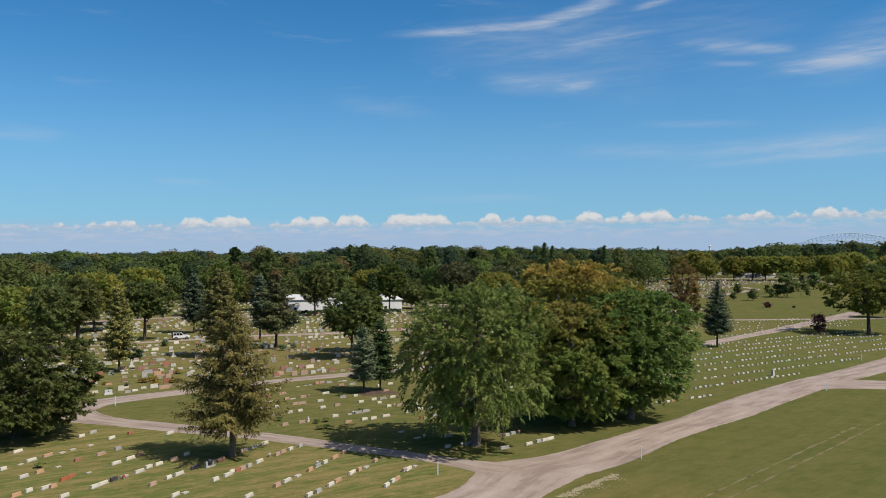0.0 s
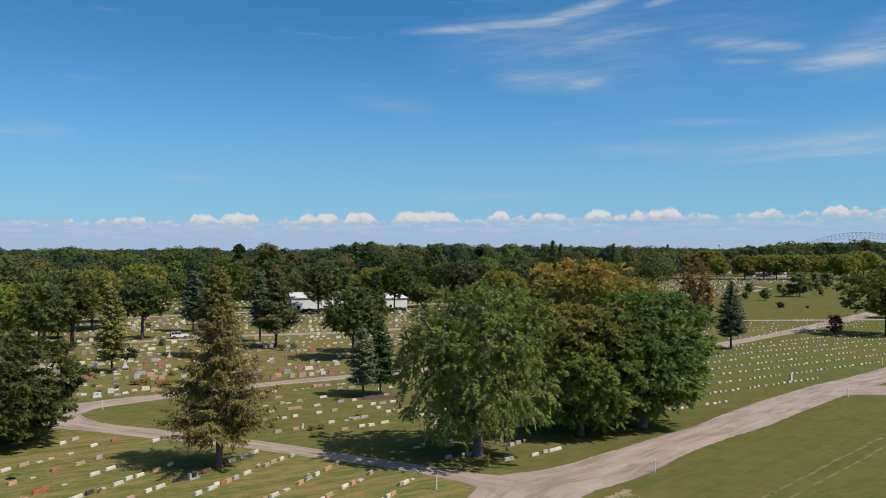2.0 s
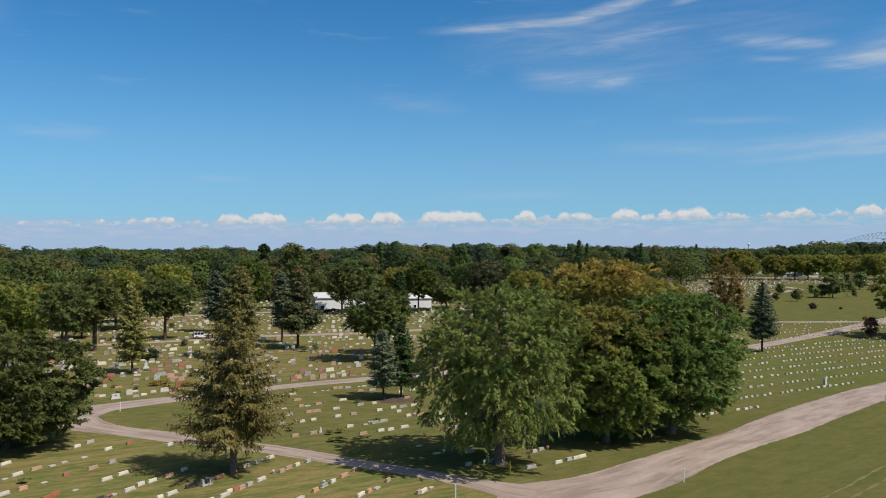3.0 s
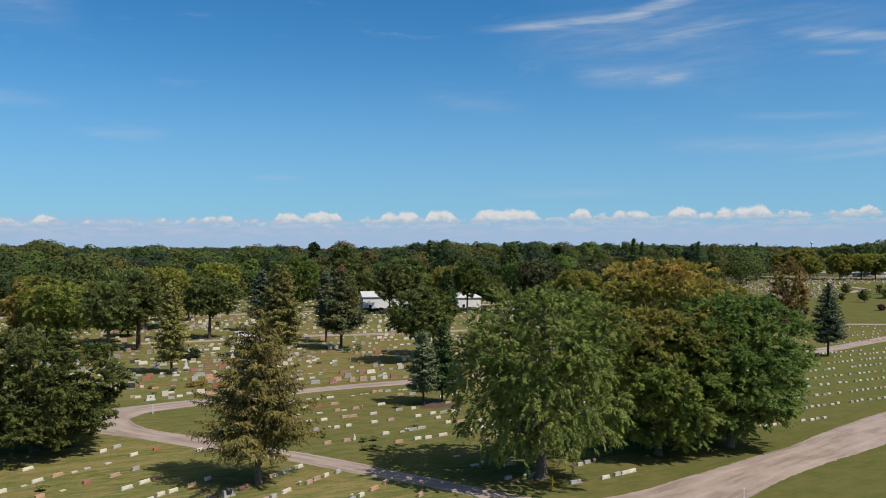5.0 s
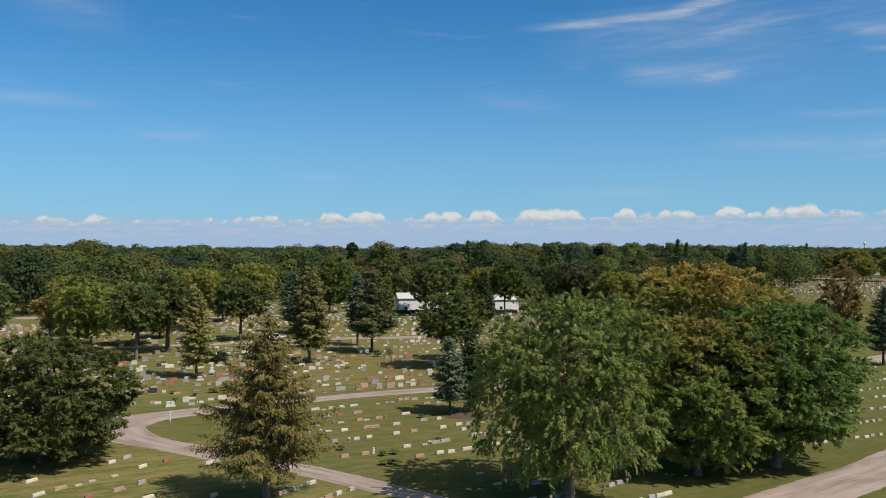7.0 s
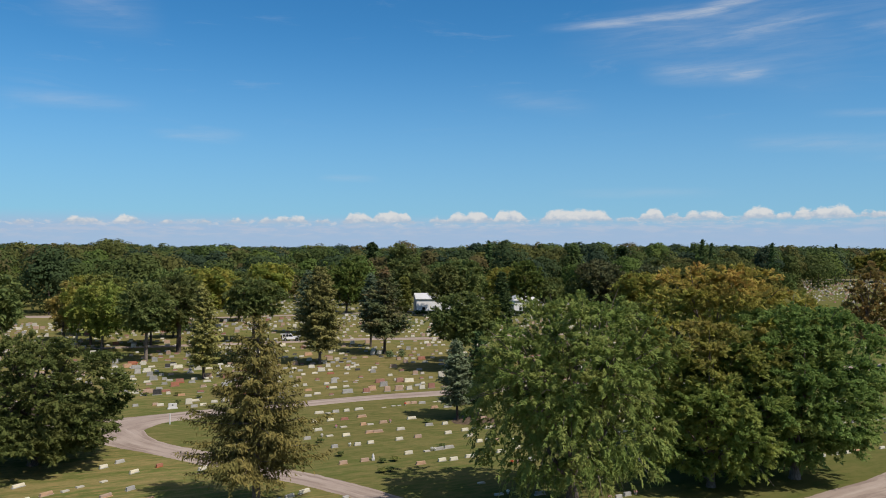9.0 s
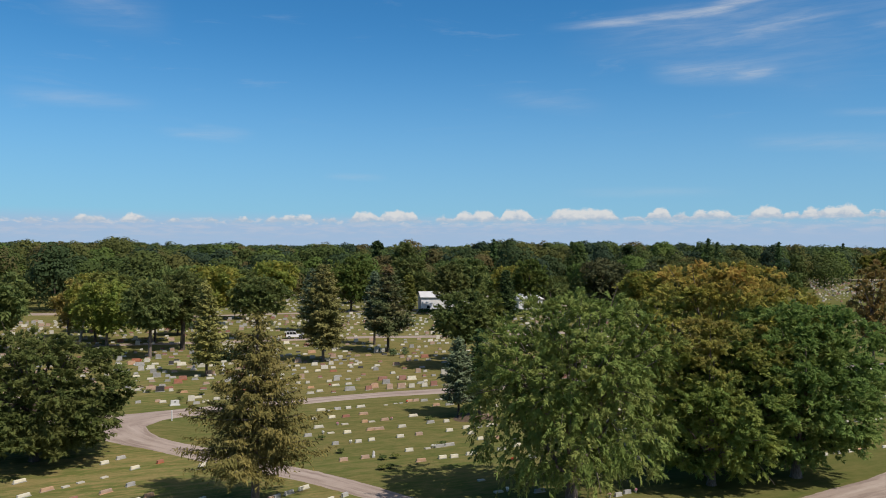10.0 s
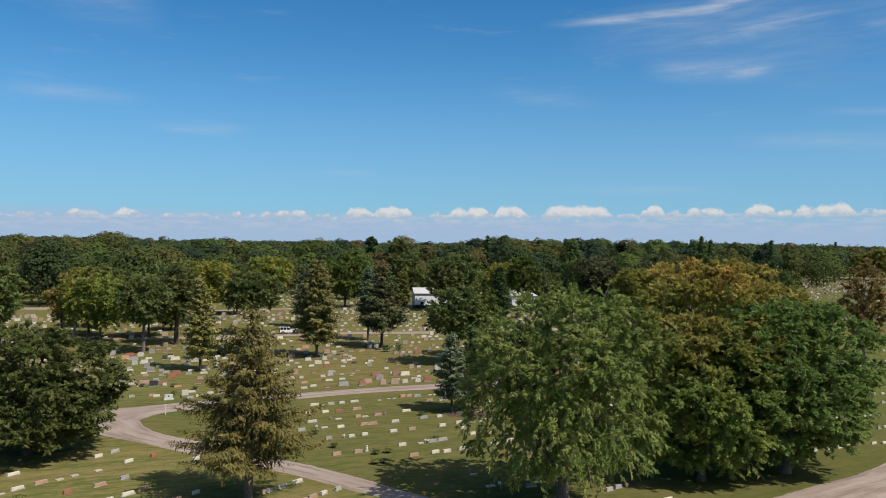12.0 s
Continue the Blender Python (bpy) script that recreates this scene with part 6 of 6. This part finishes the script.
# ---------------------------------------------------------------- vehicles
def parked_car(x, y, turn, paint, label, group=""):
    """A boxy five-door off-roader."""
    root = thing("car", label, "car", group, (x, y, 0.02), turn)
    bm = bmesh.new()
    prism(bm, [(-2.05, 0.50), (2.12, 0.50), (2.16, 0.74), (2.10, 1.00), (0.95, 1.10), (0.80, 1.12), (-2.02, 1.12), (-2.08, 0.8)], 1.72, 0.05)
    part("body", bm_mesh("body", bm, paint), root)
    bm = bmesh.new()
    prism(bm, [(0.62, 1.08), (0.22, 1.72), (0.08, 1.80), (-1.90, 1.82), (-2.00, 1.72), (-2.04, 1.08)], 1.52, 0.05)
    part("cabin", bm_mesh("cabin", bm, paint), root)
    bm = bmesh.new()
    cylinder(bm, 0.36, 0.22, (-2.18, 0, 0.98), "X", 18)
    part("spare_wheel", bm_mesh("spare_wheel", bm, RUBBER), root, "black spare wheel on the back")
    for side in (-1, 1):
        for outline in ([(0.46, 1.13), (0.10, 1.70), (-0.44, 1.72), (-0.44, 1.13)], [(-0.52, 1.13), (-0.52, 1.72), (-1.18, 1.73), (-1.18, 1.13)], [(-1.26, 1.13), (-1.26, 1.73), (-1.88, 1.71), (-1.94, 1.14)]):
            bm = bmesh.new()
            prism(bm, outline, 0.03, 0.0)
            bmesh.ops.translate(bm, verts=bm.verts, vec=(0, side * 0.765, 0))
            part("window", bm_mesh("window", bm, GLASS), root, "dark glass side window")
        for wx in (-1.32, 1.35):
            bm = bmesh.new()
            cylinder(bm, 0.40, 0.26, (wx, side * 0.80, 0.40), "Y", 20)
            wheel = part("wheel", bm_mesh("tyre", bm, RUBBER), root, "black tyre")
            bm = bmesh.new()
            cylinder(bm, 0.22, 0.05, (wx, side * 0.93, 0.40), "Y", 14)
            part("rim", bm_mesh("rim", bm, CHROME), wheel, "silver rim")
        bm = bmesh.new()
        box(bm, (0.08, 0.3, 0.2), (2.11, side * 0.62, 0.76), 0.02)
        part("headlight", bm_mesh("headlight", bm, LAMP_CLEAR), root, "clear headlight")
        bm = bmesh.new()
        box(bm, (0.08, 0.16, 0.28), (-2.15, side * 0.76, 0.78), 0.02)
        part("tail_light", bm_mesh("tail_light", bm, LAMP_RED), root, "red tail light")
        bm = bmesh.new()
        box(bm, (1.7, 0.09, 0.10), (-0.95, side * 0.62, 1.81), 0.01)
        part("roof_rail", bm_mesh("roof_rail", bm, RUBBER), root, "black roof rail")
    bm = bmesh.new()
    prism(bm, [(0.64, 1.13), (0.28, 1.69), (0.21, 1.68), (0.56, 1.12)], 1.36, 0.0)
    part("windscreen", bm_mesh("windscreen", bm, GLASS), root, "dark glass windscreen")
    bm = bmesh.new()
    box(bm, (0.2, 1.7, 0.22), (2.08, 0, 0.42), 0.04)
    part("front_bumper", bm_mesh("front_bumper", bm, RUBBER), root, "dark plastic bumper")
    bm = bmesh.new()
    box(bm, (0.2, 1.7, 0.22), (-2.06, 0, 0.42), 0.04)
    part("rear_bumper", bm_mesh("rear_bumper", bm, RUBBER), root, "dark plastic bumper")
    return root


parked_car(-110.3, 184.1, 35, CAR_WHITE, "white off-road car parked on the drive")
van = parked_car(103.7, 729.3, 10, CAR_SILVER, "silver car on the distant street", "cars on the distant street")
copy_thing(van, pose(149.8, 741.6, 0.02, 0, 0, 12))
copy_thing(van, pose(82.1, 725.0, 0.02, 0, 0, 190))
copy_thing(van, pose(120.8, 734.2, 0.02, 0, 0, 12))


# ---------------------------------------------------------------- buildings
def building(name, x, y, turn, length, depth, eave, ridge, wall_mat, roof_mat, label, windows=(), along=True, overhang=0.4, hip=False):
    """A gabled building. along: the ridge runs along its length (x); else the gable faces front."""
    root = thing(name, label, "building", "", (x, y, 0), turn)
    run, cross = (length, depth) if along else (depth, length)
    bm = bmesh.new()
    prism(bm, [(-cross / 2, -0.1), (cross / 2, -0.1), (cross / 2, eave)] + ([] if hip else [(0, ridge)]) + [(-cross / 2, eave)], run)
    if along:
        bmesh.ops.rotate(bm, verts=bm.verts, cent=(0, 0, 0), matrix=Matrix.Rotation(radians(90), 3, "Z"))
    part("wall", bm_mesh("wall", bm, wall_mat), root)
    if hip:
        bm = bmesh.new()
        ex, ey, rx = length / 2 + overhang, depth / 2 + overhang, max(0.3, length / 2 - depth / 2)
        low = [bm.verts.new((a * ex, b * ey, z)) for z in (eave - 0.12, eave + 0.05) for a, b in ((-1, -1), (1, -1), (1, 1), (-1, 1))]
        peak = [bm.verts.new((-rx, 0, ridge)), bm.verts.new((rx, 0, ridge))]
        bm.faces.new(low[3::-1])
        for i in range(4):
            bm.faces.new((low[i], low[(i + 1) % 4], low[4 + (i + 1) % 4], low[4 + i]))
        for f in ((low[4], low[5], peak[1], peak[0]), (low[5], low[6], peak[1]), (low[6], low[7], peak[0], peak[1]), (low[7], low[4], peak[0])):
            bm.faces.new(f)
        part("roof", bm_mesh("roof", bm, roof_mat), root)
    for side in () if hip else (-1, 1):
        bm = bmesh.new()
        rise = (ridge - eave) / (cross / 2)
        e = cross / 2 + overhang
        outline = [(0, ridge + 0.02), (0, ridge + 0.2), (side * e, eave - overhang * rise + 0.2), (side * e, eave - overhang * rise + 0.02)]
        prism(bm, outline if side < 0 else list(reversed(outline)), run + 2 * overhang)
        if along:
            bmesh.ops.rotate(bm, verts=bm.verts, cent=(0, 0, 0), matrix=Matrix.Rotation(radians(90), 3, "Z"))
        part("roof", bm_mesh("roof", bm, roof_mat), root)
    front = -depth / 2
    for wx, wz, ww, wh in windows:
        bm = bmesh.new()
        box(bm, (ww + 0.2, 0.1, wh + 0.2), (wx, front - 0.03, wz - 0.1), 0.01)
        window = part("window", bm_mesh("window_frame", bm, WHITE), root, "white window frame")
        bm = bmesh.new()
        box(bm, (ww, 0.05, wh), (wx, front - 0.075, wz), 0.0)
        part("pane", bm_mesh("pane", bm, GLASS), window, "dark glass pane")
    return root


building("garage_building", -110.8, 283.8, 30, 20, 10, 5.0, 6.6, SIDING, ROOF_WHITE, "long white-sided cemetery building with a pale roof", ((-7.5, 1.2, 1.0, 1.0), (6.0, 1.2, 1.0, 1.0)))
building("garage_building", -85.0, 295.3, 30, 8.6, 9, 4.6, 7.4, SIDING, ROOF_WHITE, "white cemetery building with a pale hipped roof", ((-2.0, 1.2, 0.9, 1.0),), True, 0.4, True)
building("shed", 121.0, 756.0, 10, 34, 7, 2.8, 3.6, SIDING, ROOF_WHITE, "long low white shed beside the distant street", ((-8, 1.0, 1.0, 0.9), (0, 1.0, 1.0, 0.9), (8, 1.0, 1.0, 0.9)))
building("house", 196.7, 810.7, 12, 16, 9, 4.0, 6.6, SIDING, ROOF_BROWN, "white house with a brown shingle roof", ((-4, 1.2, 1.2, 1.3), (4, 1.2, 1.2, 1.3)))
building("house", 240.0, 785.0, 14, 7.5, 8, 5.2, 7.6, SIDING, ROOF_WHITE, "narrow white house beside the distant street", ((-2, 1.4, 1.0, 1.2), (2, 1.4, 1.0, 1.2)))
building("house", 97.8, 850.8, 8, 14, 9, 3.6, 6.2, SIDING, ROOF_BROWN, "low white house before the wood", ((-4, 1.2, 1.2, 1.3), (3, 1.2, 1.2, 1.3)))
building("house", 140.3, 804.8, 12, 12, 8, 3.4, 5.8, BRICK, ROOF_BROWN, "tan brick house before the wood", ((-3, 1.2, 1.2, 1.3), (3, 1.2, 1.2, 1.3)))


def hedge(x, y, turn, length, label):
    """A clipped hedge: bare stems under a dense block of leaves."""
    rng = np.random.default_rng(int(length * 10))
    root = thing("hedge", label, "hedge", "", (x, y, 0), turn)
    n = int(length * 260)
    p = np.stack([rng.uniform(-length / 2, length / 2, n), rng.uniform(-0.6, 0.6, n), rng.uniform(0.1, 1.2, n)], 1)
    p[:, 2] += 0.12 * np.sin(p[:, 0] * 1.3) + 0.08 * np.sin(p[:, 0] * 3.1)
    v, q = leaf_arrays(p, rng.normal(size=(n, 3)), unit(rng.normal(0, 0.6, (n, 3)) + np.array((0, -0.3, 0.7))), rng.uniform(0.2, 0.4, n), rng.uniform(0.15, 0.3, n))
    part("foliage", arrays_mesh("foliage", v, q, [NEEDLE_GREEN]), root)
    stems = [([(x0, 0, -0.1), (x0 + 0.1, 0, 0.9)], (0.03, 0.01)) for x0 in np.arange(-length / 2 + 0.3, length / 2, 0.7)]
    part("stems", tubes_mesh("stems", stems, BARK_DARK, 4), root)


hedge(-107.3, 277.0, 30, 22.0, "dark clipped hedge along the white building")
hedge(-82.8, 289.4, 30, 9.0, "dark clipped hedge before the hipped building")


# ---------------------------------------------------------------- far off: arch bridge and water tower
def arch_bridge(x, y, turn, span, rise, deck_z):
    """A steel truss arch, seen hazily over the wood."""
    root = thing("bridge", "distant pale steel arch bridge over the wood", "bridge", "", (x, y, 0), turn)
    n = 26

    def upper(f):
        return deck_z + rise * (1 - (2 * f - 1) ** 2)

    def lower(f):
        return deck_z - 2 + rise * 0.48 * (1 - (2 * f - 1) ** 2)
    for side in (-9, 9):
        for curve, name in ((lower, "lower_chord"), (upper, "upper_chord")):
            part(name, tubes_mesh(name, [([((i / n - 0.5) * span, side, curve(i / n)) for i in range(n + 1)], [0.65] * (n + 1))], STEEL_BLUE, 4), root)
        tubes = []
        for i in range(n + 1):
            px = (i / n - 0.5) * span
            tubes.append(([(px, side, lower(i / n)), (px, side, upper(i / n))], (0.3, 0.3)))
            if i < n:
                a, b = (lower(i / n), upper((i + 1) / n)) if i < n / 2 else (upper(i / n), lower((i + 1) / n))
                tubes.append(([(px, side, a), (px + span / n, side, b)], (0.26, 0.26)))
            if lower(i / n) > deck_z + 4:
                tubes.append(([(px, side, deck_z), (px, side, lower(i / n))], (0.2, 0.2)))
        part("web", tubes_mesh("web", tubes, STEEL_BLUE, 4), root)
    bm = bmesh.new()
    box(bm, (span * 0.7, 20, 3.0), (0, 0, deck_z - 1.5), 0.2)
    part("deck", bm_mesh("deck", bm, DECK), root, "pale concrete deck")
    for px in (-span * 0.34, span * 0.34):
        bm = bmesh.new()
        box(bm, (5, 16, deck_z + 2), (px, 0, -1), 0.3)
        part("pier", bm_mesh("pier", bm, DECK), root, "concrete pier")


arch_bridge(750, 2882, -10, 316, 35, 46)


def water_tower(x, y):
    root = thing("water_tower", "distant white ball-topped water tower", "water tower", "", (x, y, 0))
    bm = bmesh.new()
    cylinder(bm, 2.2, 38, (0, 0, 18.5), "Z", 16, 1.6)
    part("stem", bm_mesh("stem", bm, WHITE), root)
    bm = bmesh.new()
    bmesh.ops.create_uvsphere(bm, u_segments=20, v_segments=12, radius=4, matrix=Matrix.Translation((0, 0, 37.5)) @ Matrix.Diagonal((1, 1, 0.75, 1)))
    part("tank", bm_mesh("tank", bm, WHITE), root)


water_tower(274, 2470)


def dry_straw():
    """Dry straw and grit on the grass beside the drive."""
    rng = np.random.default_rng(31)
    n = 1500
    t = rng.random((n, 1))
    centre = np.array((-6.3, 63.0)) * (1 - t) + np.array((-1.2, 72.2)) * t + np.array((0.85, -0.55)) * np.abs(rng.normal(0, 0.55, (n, 1))) * (0.3 + 0.9 * np.sin(t * 9.0) ** 2)
    p = np.concatenate([centre + rng.normal(0, 0.15, (n, 2)), np.full((n, 1), 0.008)], 1)
    flat = unit(rng.normal(0, 0.03, (n, 3)) + np.array((0, 0, 1.0)))
    v, q = leaf_arrays(p, unit(rng.normal(size=(n, 3)) * np.array((1, 1, 0.01))), flat, rng.uniform(0.06, 0.28, n), rng.uniform(0.06, 0.22, n))
    me = arrays_mesh("straw", v, q, [STRAW])
    tagged(new("dry_straw", me), "dry pale straw and grit on the grass edge", "straw", kind="stuff")


dry_straw()
